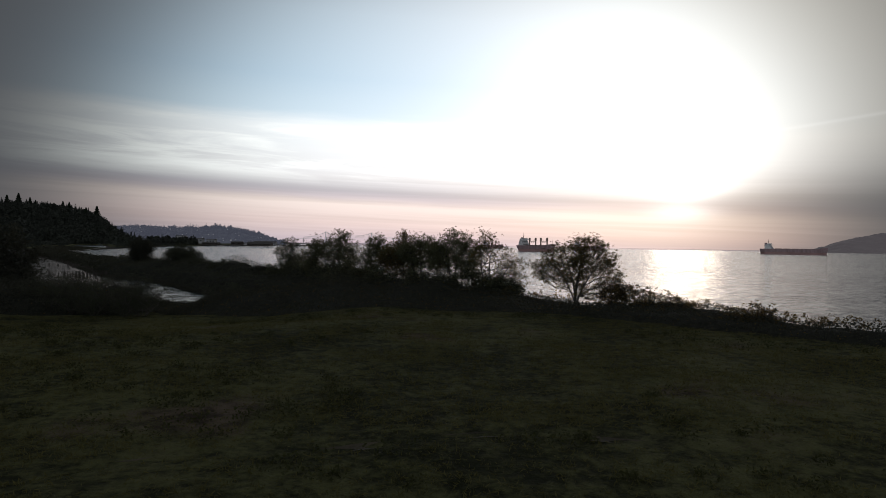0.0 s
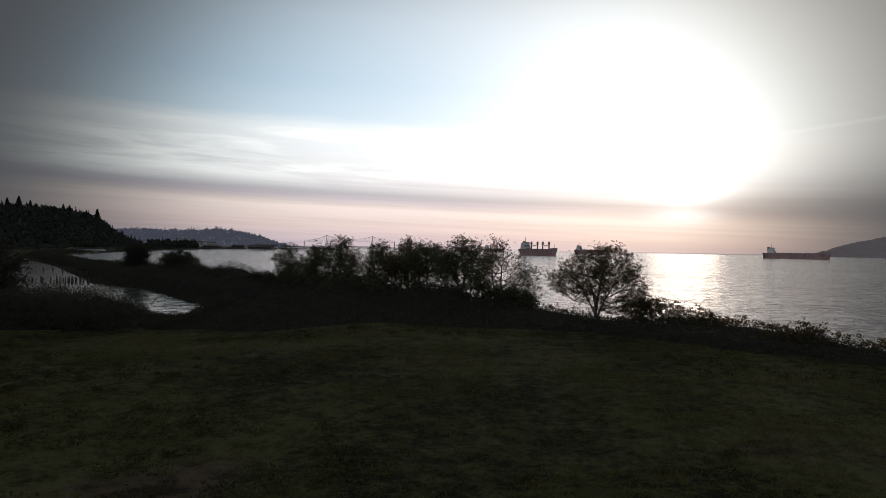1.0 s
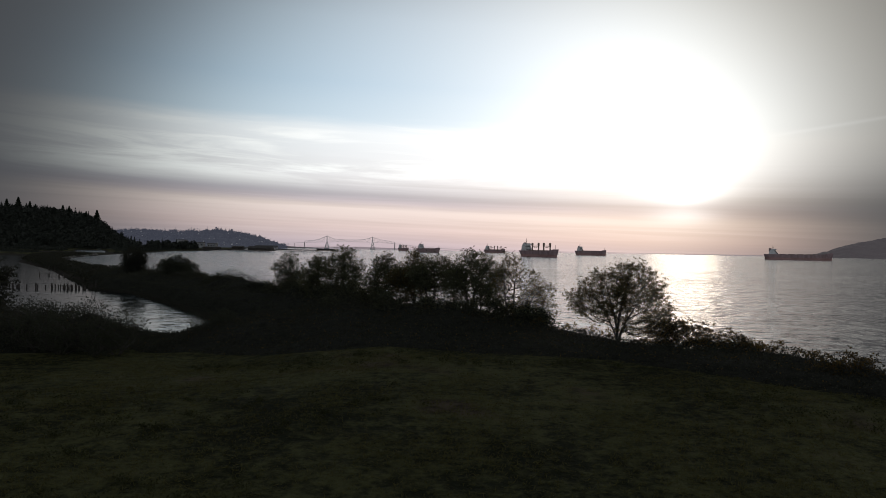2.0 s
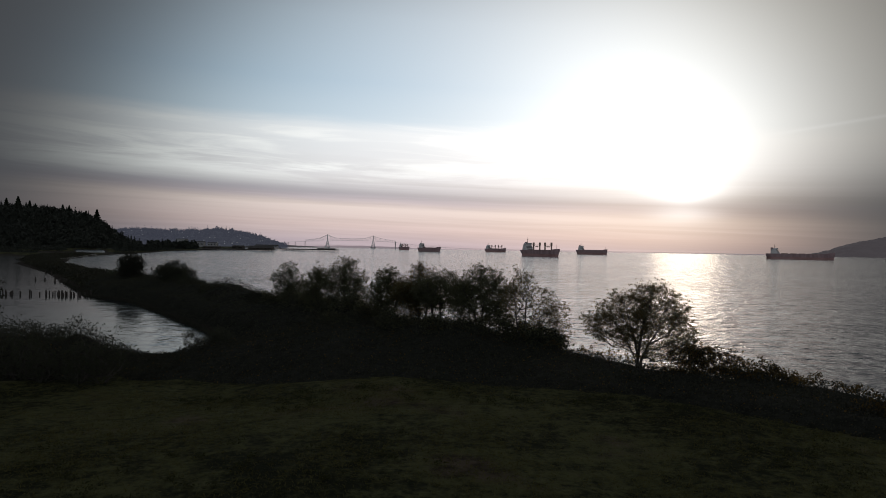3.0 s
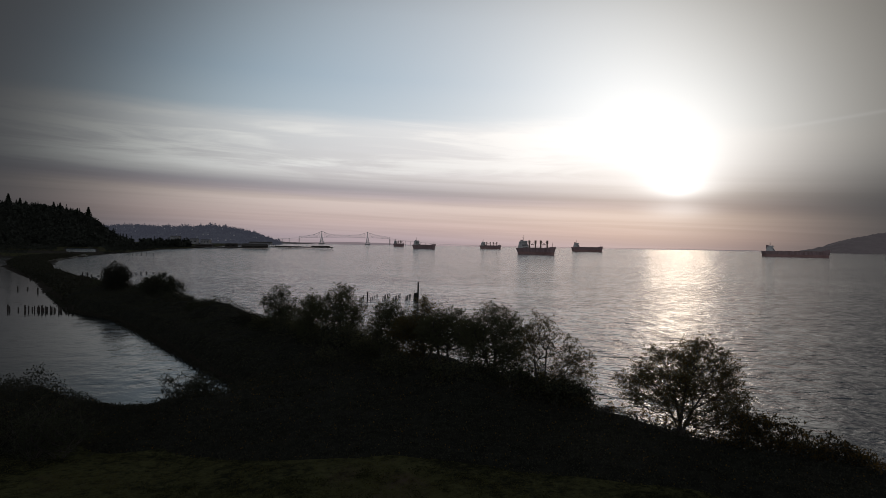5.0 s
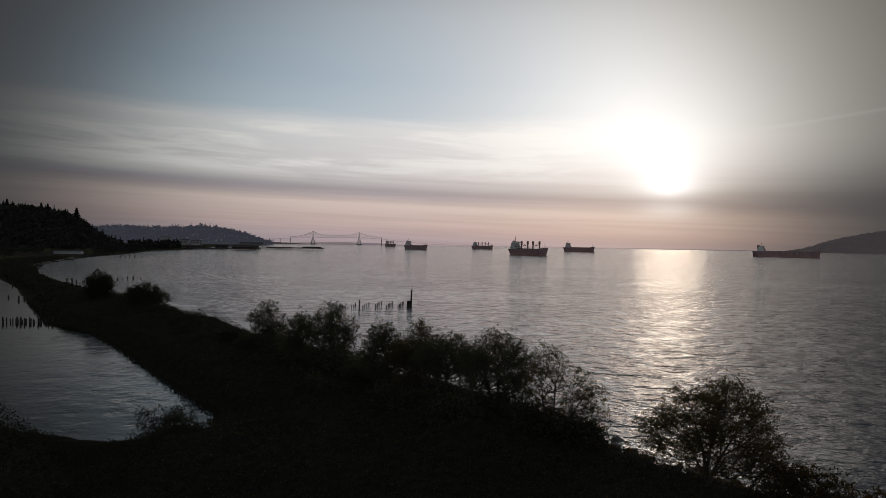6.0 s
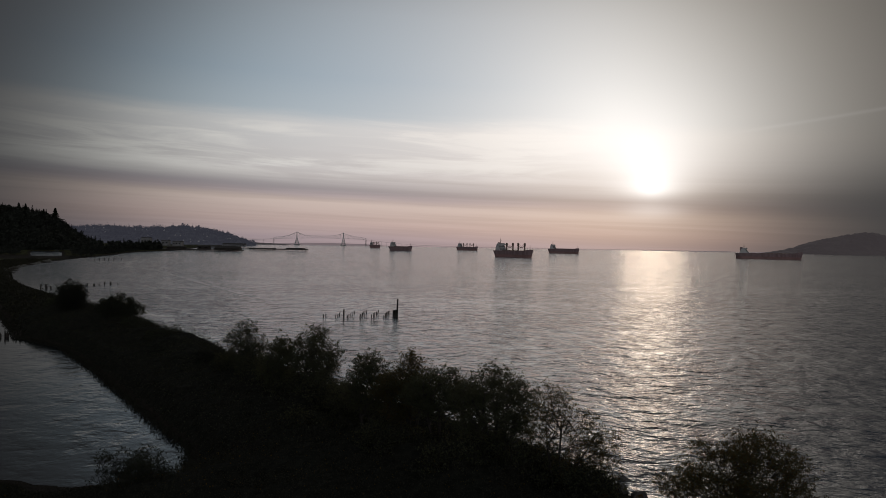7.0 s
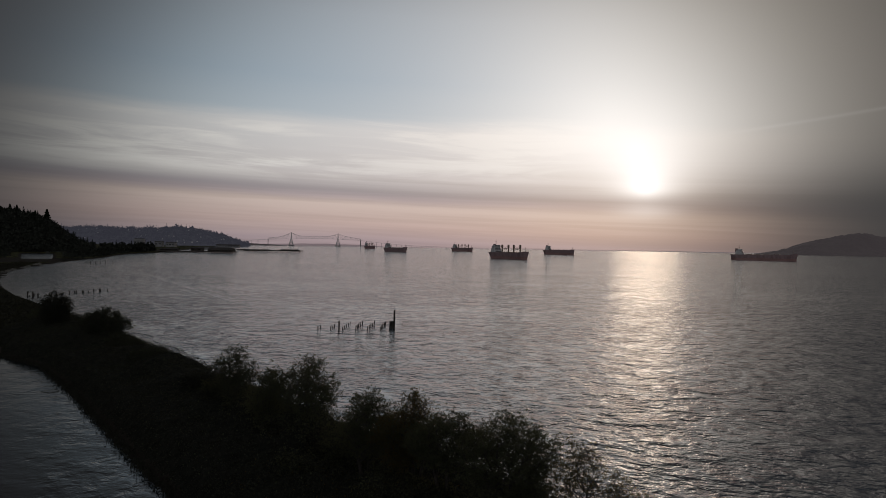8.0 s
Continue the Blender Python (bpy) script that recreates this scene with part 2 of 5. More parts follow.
def water_material(name="river_water", rough=0.09, strength=1.0, steeper=0.012):
    m, n, b = material(name, rough, 0.0, 1.0)
    v = where(n)
    sep = n.add("ShaderNodeSeparateXYZ")
    n.put(v, sep.inputs[0])
    x, y, _ = sep.outputs

    # broad calm and ruffled patches, gusts, and the lagoon in the lee of the causeway
    calm = n.noise(n.combine(n.math("MULTIPLY", x, 0.006), n.math("MULTIPLY", y, 0.016), 0.0), 1.0, 4.0, 0.6, 0.8)
    calm = n.math("ADD", n.math("MULTIPLY", n.step(calm, 0.3, 0.6), 0.35), 0.65)
    gust = n.noise(n.combine(n.math("MULTIPLY", x, 0.07), n.math("MULTIPLY", y, 0.05), 5.0), 1.0, 4.0, 0.65, 0.4)
    gust = n.math("ADD", n.math("MULTIPLY", n.step(gust, 0.30, 0.70), 0.5), 0.75)
    row = n.noise(n.combine(n.math("MULTIPLY", x, 0.28), n.math("MULTIPLY", y, 0.12), 9.0), 1.0, 4.0, 0.7, 0.2)      # cat's paws
    gust = n.math("MULTIPLY", gust, n.math("ADD", n.math("MULTIPLY", n.step(row, 0.32, 0.68), 1.1), 0.45))
    lee = n.step(n.math("ADD", x, n.math("MULTIPLY", y, 0.635)), 20.0, 92.0)
    shelter = n.math("ADD", n.math("MULTIPLY", lee, 0.92), 0.08)
    force = n.math("MULTIPLY", n.math("MULTIPLY", n.math("MULTIPLY", calm, gust), shelter), strength)

    def slopes(sx, turn, scale, detail, steep):
        """Slopes along x and y of one wave train whose crests run long across the wind."""
        d = 0.08 / scale
        c, t = math.cos(turn), math.sin(turn)

        def level(dx, dy):
            ux, uy = n.math("ADD", x, dx), n.math("ADD", y, dy)
            u = n.math("ADD", n.math("MULTIPLY", ux, c * sx), n.math("MULTIPLY", uy, t * sx))
            w = n.math("ADD", n.math("MULTIPLY", ux, -t), n.math("MULTIPLY", uy, c))
            return n.noise(n.combine(u, w, scale * 11.0), scale, detail, 0.55, 0.35)

        here = level(0.0, 0.0)
        return [n.math("MULTIPLY", n.math("SUBTRACT", level(*off), here), steep / 0.08) for off in ((d, 0.0), (0.0, d))]

    trains = [slopes(*train) for train in WAVES]
    tilt = []
    for k in (0, 1):
        total = n.math("ADD", n.math("ADD", trains[0][k], trains[3][k]), n.math("ADD", trains[1][k], trains[2][k]))
        tilt.append(n.math("MULTIPLY", n.math("MULTIPLY", total, force), (-1.15, -1.0)[k]))
    # far normals lean towards the viewer, so reflections come from higher sky
    far_lean = n.math("MULTIPLY", n.step(y, 120.0, 520.0), min(1.0, strength * 2))
    lean = n.math("MULTIPLY", n.math("ADD", n.math("MULTIPLY", n.math("ABSOLUTE", tilt[1]), 0.6), steeper), far_lean)
    tilt = [n.math("SUBTRACT", tilt[0], n.math("MULTIPLY", lean, 0.35)), n.math("SUBTRACT", tilt[1], lean)]
    unit_up = n.add("ShaderNodeVectorMath")
    unit_up.operation = "NORMALIZE"
    n.put(n.combine(tilt[0], tilt[1], 1.0), unit_up.inputs[0])
    n.put(unit_up.outputs[0], b.inputs["Normal"])
    mud = n.noise(v, 0.01, 3.0)
    n.put(n.mix(lee, (0.008, 0.010, 0.011), n.mix(mud, (0.024, 0.046, 0.074), (0.033, 0.057, 0.088))), b.inputs["Base Color"])      # lagoon base darkened, the vignette's shade put into its colour
    # gloss lowered over the lagoon for the same dimming
    n.put(n.math("ADD", n.math("MULTIPLY", lee, 0.6), 0.4), b.inputs["Specular IOR Level"])
    b.inputs["IOR"].default_value = 1.74
    return m


def ground_material():
    m, n, b = material("field_ground", 0.95, 0.0, 0.05)
    v = where(n)
    patch, clump, grain, tuft = n.noise(v, 0.09, 4.0), n.noise(v, 0.8, 4.0), n.noise(v, 7.0, 3.0), n.noise(v, 2.3, 4.0, 0.65)
    f = n.math("ADD", n.math("MULTIPLY", patch, 0.4), n.math("ADD", n.math("MULTIPLY", clump, 0.3), n.math("MULTIPLY", tuft, 0.3)))
    green = n.mix(n.step(f, 0.42, 0.58), (0.016, 0.018, 0.009), (0.081, 0.083, 0.035))
    soil = n.mix(n.step(clump, 0.4, 0.6), (0.035, 0.027, 0.020), (0.09, 0.07, 0.05))
    land = n.mix(n.step(n.math("ADD", patch, n.math("MULTIPLY", grain, 0.25)), 0.72, 0.84), green, soil)
    sep = n.add("ShaderNodeSeparateXYZ")
    n.put(v, sep.inputs[0])
    mud = n.mix(clump, (0.022, 0.019, 0.016), (0.05, 0.044, 0.036))         # tidal mud along the waterline
    n.put(n.mix(n.step(n.math("ADD", sep.outputs[2], n.math("MULTIPLY", clump, 0.8)), 1.3, 2.3), mud, land), b.inputs["Base Color"])
    bump(n, b, n.math("ADD", clump, n.math("ADD", n.math("MULTIPLY", tuft, 0.8), n.math("MULTIPLY", grain, 0.3))), 1.0, 0.4)
    return m


WATER = water_material()
# pond normals lean further, so that it reflects paler sky
POND_WATER = water_material("pond_water", 0.09, 0.5, 0.055)
SLICK = water_material("slick_water", 0.09, 0.62)
GROUND = ground_material()
SOIL = mottled("rut_soil", (0.028, 0.022, 0.015), (0.07, 0.058, 0.038), 0.8, depth=0.05)
GRAVEL = mottled("track_gravel", (0.12, 0.115, 0.105), (0.26, 0.25, 0.23), 0.6, depth=0.04)
ROCK = mottled("shore_rock", (0.05, 0.048, 0.045), (0.16, 0.15, 0.14), 1.2, depth=0.08)
BARK = mottled("alder_bark", (0.032, 0.028, 0.023), (0.105, 0.092, 0.08), 3.0, depth=0.02, stretch=(1, 1, 0.3))
ALDER = leaf("alder_leaf", (0.048, 0.057, 0.035), (0.115, 0.127, 0.078), (0.26, 0.23, 0.10), 0.37)
AUTUMN = leaf("reddening_leaf", (0.040, 0.034, 0.012), (0.085, 0.066, 0.022), (0.34, 0.20, 0.06), 0.45)
BRAMBLE = leaf("bramble_leaf", (0.026, 0.028, 0.022), (0.050, 0.053, 0.042), (0.085, 0.078, 0.045), 0.3)
WILLOW = leaf("willow_leaf", (0.036, 0.043, 0.028), (0.080, 0.090, 0.058), (0.12, 0.12, 0.06), 0.3)
GRASS = leaf("grass_blade", (0.030, 0.031, 0.012), (0.108, 0.101, 0.042), (0.18, 0.16, 0.05), 0.35)
WEED = leaf("weed_leaf", (0.020, 0.023, 0.009), (0.052, 0.056, 0.022), (0.08, 0.08, 0.03), 0.25)
# dark filler, the shade inside the brambles put into its colour
THICKET_SHADE = mottled("thicket_shade", (0.012, 0.013, 0.010), (0.028, 0.029, 0.023), 0.9, depth=0.15, spec=0.04)
PILE = mottled("weathered_pile", (0.025, 0.021, 0.018), (0.075, 0.065, 0.055), 1.4, depth=0.03, stretch=(1, 1, 0.25))
FOREST = mottled("hill_forest", (0.016, 0.019, 0.015), (0.042, 0.048, 0.036), 0.07, 8.0, depth=0.8)
CONIFER = leaf("spruce_needles", (0.014, 0.022, 0.013), (0.036, 0.048, 0.028), (0.02, 0.03, 0.01), 0.1)
PALE_ROOF = mottled("pale_roof_metal", (0.30, 0.30, 0.31), (0.50, 0.50, 0.51), 0.2, 6.0, 0.5, depth=0.02)
# the last colour of each is its painted haze glow
FAR_TOWN = distant("far_town_hill_haze_glow", (0.012, 0.016, 0.017), (0.036, 0.041, 0.042), 0.02, (0.027, 0.028, 0.037))
FAR_HILL = distant("far_hill_haze_glow", (0.03, 0.035, 0.03), (0.06, 0.065, 0.055), 0.006, (0.034, 0.028, 0.030))
FAR_SHORE = distant("far_shore_haze_glow", (0.04, 0.04, 0.045), (0.08, 0.08, 0.08), 0.004, (0.17, 0.135, 0.14))
HULL_RED = mottled("antifouling_red", (0.34, 0.20, 0.185), (0.48, 0.29, 0.27), 0.05, 12.0, 0.6, depth=0.02, stretch=(1, 1, 3))
HULL_DARK = mottled("hull_paint_dark", (0.28, 0.19, 0.19), (0.42, 0.30, 0.30), 0.06, 12.0, 0.55, depth=0.02, stretch=(3, 3, 0.6))
SHIP_WHITE = mottled("ship_white_paint", (0.70, 0.69, 0.68), (0.85, 0.84, 0.83), 0.15, 8.0, 0.5, depth=0.01)
SHIP_STEEL = mottled("deck_steel_buff", (0.20, 0.15, 0.12), (0.36, 0.27, 0.21), 0.2, 8.0, 0.6, depth=0.01)
SHIP_GLASS, _n, _b = material("wheelhouse_glass", 0.08, 0.0, 0.5)
_b.inputs["Base Color"].default_value = (0.01, 0.012, 0.014, 1)
STEEL = mottled("bridge_steel", (0.55, 0.58, 0.56), (0.70, 0.72, 0.70), 0.02, 8.0, 0.6, depth=0.05)
CONCRETE = mottled("pier_concrete", (0.30, 0.29, 0.28), (0.48, 0.46, 0.44), 0.05, 9.0, 0.9, depth=0.05)
TIMBER = mottled("wharf_timber", (0.03, 0.026, 0.022), (0.08, 0.07, 0.06), 0.3, 6.0, depth=0.05, stretch=(0.2, 1, 1))
SIDING = mottled("pale_siding", (0.22, 0.22, 0.23), (0.38, 0.38, 0.38), 0.1, 6.0, 0.7, depth=0.03)
ROOF = mottled("dark_roofing", (0.04, 0.038, 0.036), (0.10, 0.09, 0.085), 0.2, 6.0, depth=0.03)

# ------------------------------------------------------------ building helpers

def mesh_of(name, verts, faces, mat, smooth=False):
    me = bpy.data.meshes.new(name)
    me.from_pydata([tuple(map(float, v)) for v in verts] if not isinstance(verts, np.ndarray) else verts.tolist(), [],
                   faces.tolist() if isinstance(faces, np.ndarray) else faces)
    me.materials.append(mat)
    if smooth:
        me.polygons.foreach_set("use_smooth", [True] * len(me.polygons))
    me.update()
    return me


def thing(name, place, label, category, group="", kind=""):
    """An empty at the base of a thing, to which its parts belong."""
    ob = new(name)
    ob.location = place
    ob.empty_display_size = 0.5
    return tagged(ob, label, category, group, kind)


def piece(name, me, parent=None, label="", m=None):
    ob = new(name, me)
    if parent is not None:
        ob.parent = parent
    if m is not None:
        ob.matrix_basis = m
    return tagged(ob, label)


def part(name, bm, mat, parent, label="", smooth=False):
    me = bpy.data.meshes.new(name)
    bm.normal_update()
    bm.to_mesh(me)
    bm.free()
    me.materials.append(mat)
    if smooth:
        me.polygons.foreach_set("use_smooth", [True] * len(me.polygons))
    return piece(name, me, parent, label)


def box(bm, x0, x1, y0, y1, z0, z1, bevel=0.0):
    r = bmesh.ops.create_cube(bm, size=1.0)
    bmesh.ops.scale(bm, vec=(x1 - x0, y1 - y0, z1 - z0), verts=r["verts"])
    bmesh.ops.translate(bm, vec=((x0 + x1) / 2, (y0 + y1) / 2, (z0 + z1) / 2), verts=r["verts"])
    if bevel:
        edges = list({e for v in r["verts"] for e in v.link_edges})
        bmesh.ops.bevel(bm, geom=edges, offset=bevel, segments=1, affect="EDGES")


def bar(bm, p, q, w):
    """A square beam from p to q."""
    p, q = Vector(p), Vector(q)
    d = q - p
    m = Matrix.Translation((p + q) / 2) @ d.to_track_quat("Z", "Y").to_matrix().to_4x4() @ Matrix.Diagonal((w, w, d.length, 1))
    bmesh.ops.create_cube(bm, size=1.0, matrix=m)


def rod(bm, p, q, r0, r1, sides=8):
    p, q = Vector(p), Vector(q)
    d = q - p
    m = Matrix.Translation((p + q) / 2) @ d.to_track_quat("Z", "Y").to_matrix().to_4x4()
    bmesh.ops.create_cone(bm, cap_ends=True, segments=sides, radius1=r0, radius2=r1, depth=d.length, matrix=m)


def unit(v):
    return v / np.maximum(np.linalg.norm(v, axis=-1, keepdims=True), 1e-9)


def leaves(name, centres, size, mat, rng, upright=0.0, slim=0.42):
    """Many folded leaves, one little pair of triangles each."""
    n = len(centres)
    d = rng.normal(size=(n, 3))
    d[:, 2] += upright
    d = unit(d)
    s = unit(np.cross(d, rng.normal(size=(n, 3))))
    u = np.cross(d, s)
    ln = (np.asarray(size) * rng.uniform(0.6, 1.4, n))[:, None]
    w = ln * slim
    a = centres - d * ln * 0.5
    c = centres + d * ln * 0.5
    lft = centres + s * w + u * w * 0.35
    rgt = centres - s * w + u * w * 0.35
    verts = np.stack([a, lft, c, rgt], 1).reshape(-1, 3)
    i = np.arange(n)[:, None] * 4
    faces = np.concatenate([i + np.array([[0, 1, 2]]), i + np.array([[0, 2, 3]])], 1).reshape(-1, 3)
    me = bpy.data.meshes.new(name)
    me.vertices.add(len(verts))
    me.vertices.foreach_set("co", verts.astype(np.float32).ravel())
    me.loops.add(faces.size)
    me.loops.foreach_set("vertex_index", faces.astype(np.int32).ravel())
    me.polygons.add(len(faces))
    me.polygons.foreach_set("loop_start", np.arange(0, faces.size, 3, dtype=np.int32))
    me.materials.append(mat)
    me.update(calc_edges=True)
    me.validate()
    return me


def tubes(name, p, q, rp, rq, mat, sides=5):
    """Tapered round segments from p to q."""
    d = unit(q - p)
    ref = np.where(np.abs(d[:, 2:3]) > 0.9, np.array([[1.0, 0, 0]]), np.array([[0, 0, 1.0]]))
    s = unit(np.cross(d, ref))
    u = np.cross(d, s)
    ang = np.arange(sides) / sides * 2 * np.pi
    ring = np.cos(ang)[None, :, None] * s[:, None, :] + np.sin(ang)[None, :, None] * u[:, None, :]
    lo = p[:, None, :] + ring * rp[:, None, None]
    hi = q[:, None, :] + ring * rq[:, None, None]
    verts = np.concatenate([lo, hi], 1).reshape(-1, 3)
    k = np.arange(sides)
    quad = np.stack([k, (k + 1) % sides, (k + 1) % sides + sides, k + sides], 1)
    faces = (np.arange(len(p))[:, None, None] * 2 * sides + quad[None]).reshape(-1, 4)
    return mesh_of(name, verts, faces, mat, smooth=True)


def in_lobes(lobes, n, rng, shell=0.55):
    """Places in a crown made of overlapping rounded lobes, denser towards the outside."""
    vol = np.array([l[3] * l[4] * l[5] for l in lobes])
    which = rng.choice(len(lobes), n, p=vol / vol.sum())
    l = np.array(lobes)[which]
    r = rng.uniform(shell ** 3, 1.0, n) ** (1 / 3)
    keep = rng.random(n) < 0.3
    r[keep] *= rng.random(keep.sum())
    d = unit(rng.normal(size=(n, 3)))
    # uneven outline: knobs, hollows and twigs that stand out
    knob = np.sin(d[:, 0] * 5.1 + which * 2.3) * np.sin(d[:, 1] * 4.3 + which) * np.sin(d[:, 2] * 4.7 + which * 1.7)
    r = r * (1 + 0.18 * knob)
    out = (rng.random(n) < 0.06) & (d[:, 2] > -0.2)
    r[out] *= rng.uniform(1.04, 1.2, out.sum())
    return l[:, :3] + d * r[:, None] * l[:, 3:6]


def skeleton_of(tips, stems, rng, step=0.8, wander=0.12):
    """Limbs that grow from the stems to the tips, each from the nearest wood below it. Returns nodes and parents."""
    nodes, par = [], []
    for stem in stems:
        last = -1
        for p in stem:
            nodes.append(np.array(p, float))
            par.append(last)
            last = len(nodes) - 1
    order = np.argsort(np.linalg.norm(tips - np.mean([s[-1] for s in stems], axis=0), axis=1))
    ends = []
    for t in tips[order]:
        arr = np.array(nodes)
        d = np.linalg.norm(arr - t, axis=1) + np.maximum(arr[:, 2] - t[2] + 0.35, 0) * 2.5
        k = int(np.argmin(d))
        start = arr[k]
        m = max(1, int(np.linalg.norm(t - start) / step))
        for i in range(1, m + 1):
            f = i / m
            p = start + (t - start) * f
            if i < m:
                p = p + rng.normal(size=3) * wander
                p[2] -= 0.25 * math.sin(f * math.pi) * step
            nodes.append(p)
            par.append(k)
            k = len(nodes) - 1
        ends.append(k)
    return np.array(nodes), np.array(par), ends


def tree(name, place, lobes, stems, n_tips, leaf_mats, label, category, seed, per_tip=60, leaf_size=0.17, spread=0.42,
         twig=0.012, group="", bare=0.0, step=0.8, kind="", tall=1.0):
    rng = np.random.default_rng(seed)
    lobes = [(a, b, c * tall, d, e, f * tall) for a, b, c, d, e, f in lobes]
    stems = [[(a, b, c * tall) for a, b, c in st] for st in stems]
    tips = in_lobes(lobes, n_tips, rng)
    nodes, par, ends = skeleton_of(tips, stems, rng, step)
    load = np.zeros(len(nodes))
    for e in ends:
        load[e] += 1
    for i in range(len(nodes) - 1, -1, -1):
        if par[i] >= 0:
            load[par[i]] += load[i]
    rad = twig * np.maximum(load, 1) ** 0.46
    seg = np.where(par >= 0)[0]
    root = thing(name, place, label, category, group, kind)
    piece("trunk", tubes("trunk", nodes[par[seg]], nodes[seg], np.minimum(rad[par[seg]], rad[seg] * 1.5 + 0.01), rad[seg], BARK), root)
    leafy = [e for e in ends if rng.random() >= bare]
    sprays = max(3, per_tip // 9)
    c = np.repeat(nodes[leafy], sprays, axis=0)
    c = c + rng.normal(size=c.shape) * spread * np.array([1, 1, 0.75])
    c = np.repeat(c, 9, axis=0)
    c = c + rng.normal(size=c.shape) * np.array([1.0, 1.0, 0.6]) * leaf_size * 0.85
    for i, mat in enumerate(leaf_mats):
        piece("crown", leaves("crown", c[i::len(leaf_mats)], leaf_size, mat, rng), root)
    return root


def along(points, n):
    """n points evenly along a polyline."""
    p = np.array(points, float)
    d = np.concatenate([[0], np.cumsum(np.linalg.norm(np.diff(p, axis=0), axis=1))])
    s = np.linspace(0, d[-1], n)
    return np.stack([np.interp(s, d, p[:, i]) for i in range(p.shape[1])], 1)


def inside(px, py, poly):
    poly = np.array(poly, float)
    hit = np.zeros(px.shape, bool)
    j = len(poly) - 1
    for i in range(len(poly)):
        xi, yi = poly[i]
        xj, yj = poly[j]
        cross = ((yi > py) != (yj > py)) & (px < (xj - xi) * (py - yi) / (yj - yi + 1e-12) + xi)
        hit ^= cross
        j = i
    return hit


def edge_distance(px, py, line):
    """Distance from each place to a polyline."""
    best = np.full(px.shape, 1e9)
    line = np.array(line, float)
    for a, b in zip(line[:-1], line[1:]):
        ab = b - a
        t = np.clip(((px - a[0]) * ab[0] + (py - a[1]) * ab[1]) / max(ab @ ab, 1e-9), 0, 1)
        best = np.minimum(best, np.hypot(px - a[0] - t * ab[0], py - a[1] - t * ab[1]))
    return best


def smooth01(v, lo, hi):
    t = np.clip((v - lo) / (hi - lo), 0, 1)
    return t * t * (3 - 2 * t)


def lumps(x, y, size, seed):
    """Smooth value noise, 0 to 1."""
    g = np.random.default_rng(seed).random((64, 64))
    u, v = x / size, y / size
    i, j = np.floor(u).astype(int), np.floor(v).astype(int)
    fu, fv = u - i, v - j
    fu, fv = fu * fu * (3 - 2 * fu), fv * fv * (3 - 2 * fv)
    a, b = g[i % 64, j % 64], g[(i + 1) % 64, j % 64]
    c, d = g[i % 64, (j + 1) % 64], g[(i + 1) % 64, (j + 1) % 64]
    return (a * (1 - fu) + b * fu) * (1 - fv) + (c * (1 - fu) + d * fu) * fv


# ------------------------------------------------------------ the land and the river
RIVER_EDGE = [(120, -400), (92, -60), (72, 10), (55, 45), (42, 74), (32, 92), (21, 106), (14, 121), (2, 134), (-14, 150), (-30, 171),
              (-50, 199), (-66, 221), (-112, 281), (-200, 388), (-254, 463), (-336, 600), (-380, 704), (-420, 828),
              (-460, 1005), (-497, 1157), (-540, 1300), (-566, 1440), (-560, 1571), (-600, 1750), (-760, 2500), (-960, 3600), (-1130, 4960)]
LAND = RIVER_EDGE + [(-4200, 4960), (-4200, -400)]
LAGOON = [(-33, 119), (-36, 129), (-42, 137), (-56, 157), (-74, 183), (-95, 211), (-115, 227), (-158, 290), (-196, 348), (-300, 487),
          (-372, 597), (-420, 690), (-488, 747), (-700, 800), (-1100, 760), (-1100, 200), (-420, 150), (-200, 126), (-120, 126), (-80, 124), (-60, 120), (-45, 115)]
POND = [(-545, 1000), (-503, 1003), (-577, 1150), (-655, 1300), (-712, 1300), (-630, 1150)]


def land_height(x, y):
    sd = edge_distance(x, y, RIVER_EDGE) * np.where(inside(x, y, LAND), 1, -1)
    lag = edge_distance(x, y, LAGOON + LAGOON[:1]) * np.where(inside(x, y, LAGOON), -1, 1)
    pond = edge_distance(x, y, POND + POND[:1]) * np.where(inside(x, y, POND), -1, 1)
    near = smooth01(-y, -135, -95)
    west = smooth01(-x, 4, 30) * smooth01(y, 45, 85)          # the field falls towards the lagoon
    top = 2.6 + near * (2.2 - 2.3 * west)
    s = np.minimum(sd, np.minimum(lag, pond))
    h = -4.0 * smooth01(-s, 0, 14) + top * smooth01(s, 0, 5.0 + 9.0 * near * (1 - 0.5 * smooth01(x, 22, 30)))
    flat = smooth01(y, 800, 860) * smooth01(-y, -1025, -1003) * smooth01(-x, 425, 450)          # low tidal flat before the pond
    h = np.where(h > 0, h * (1 - 0.75 * flat), h)
    h = h + (1 - 0.7 * flat) * smooth01(s, 4, 12) * ((lumps(x, y, 9, 1) - 0.5) * 0.35 + (lumps(x, y, 2.7, 2) - 0.5) * 0.10)
    rut = np.exp(-((y - RUT_Y(x)) / 0.55) ** 2) * smooth01(-np.abs(x), -28, -20)
    return h - 0.16 * rut + 0.05 * np.exp(-((y - RUT_Y(x) - 1.0) / 0.5) ** 2) * smooth01(-np.abs(x), -28, -20), sd, lag


def RUT_Y(x):
    return 26.4 - 0.014 * (x - 6) ** 2 + 0.5 * np.sin(x * 0.45)


def graded(lo, hi, centre_lo, centre_hi, fine, growth):
    mid = list(np.arange(centre_lo, centre_hi + fine / 2, fine))
    step, v, right = fine, centre_hi, []
    while v < hi:
        step *= growth
        v = min(v + step, hi)
        right.append(v)
    step, v, left = fine, centre_lo, []
    while v > lo:
        step *= growth
        v = max(v - step, lo)
        left.append(v)
    return np.array(left[::-1] + mid + right)


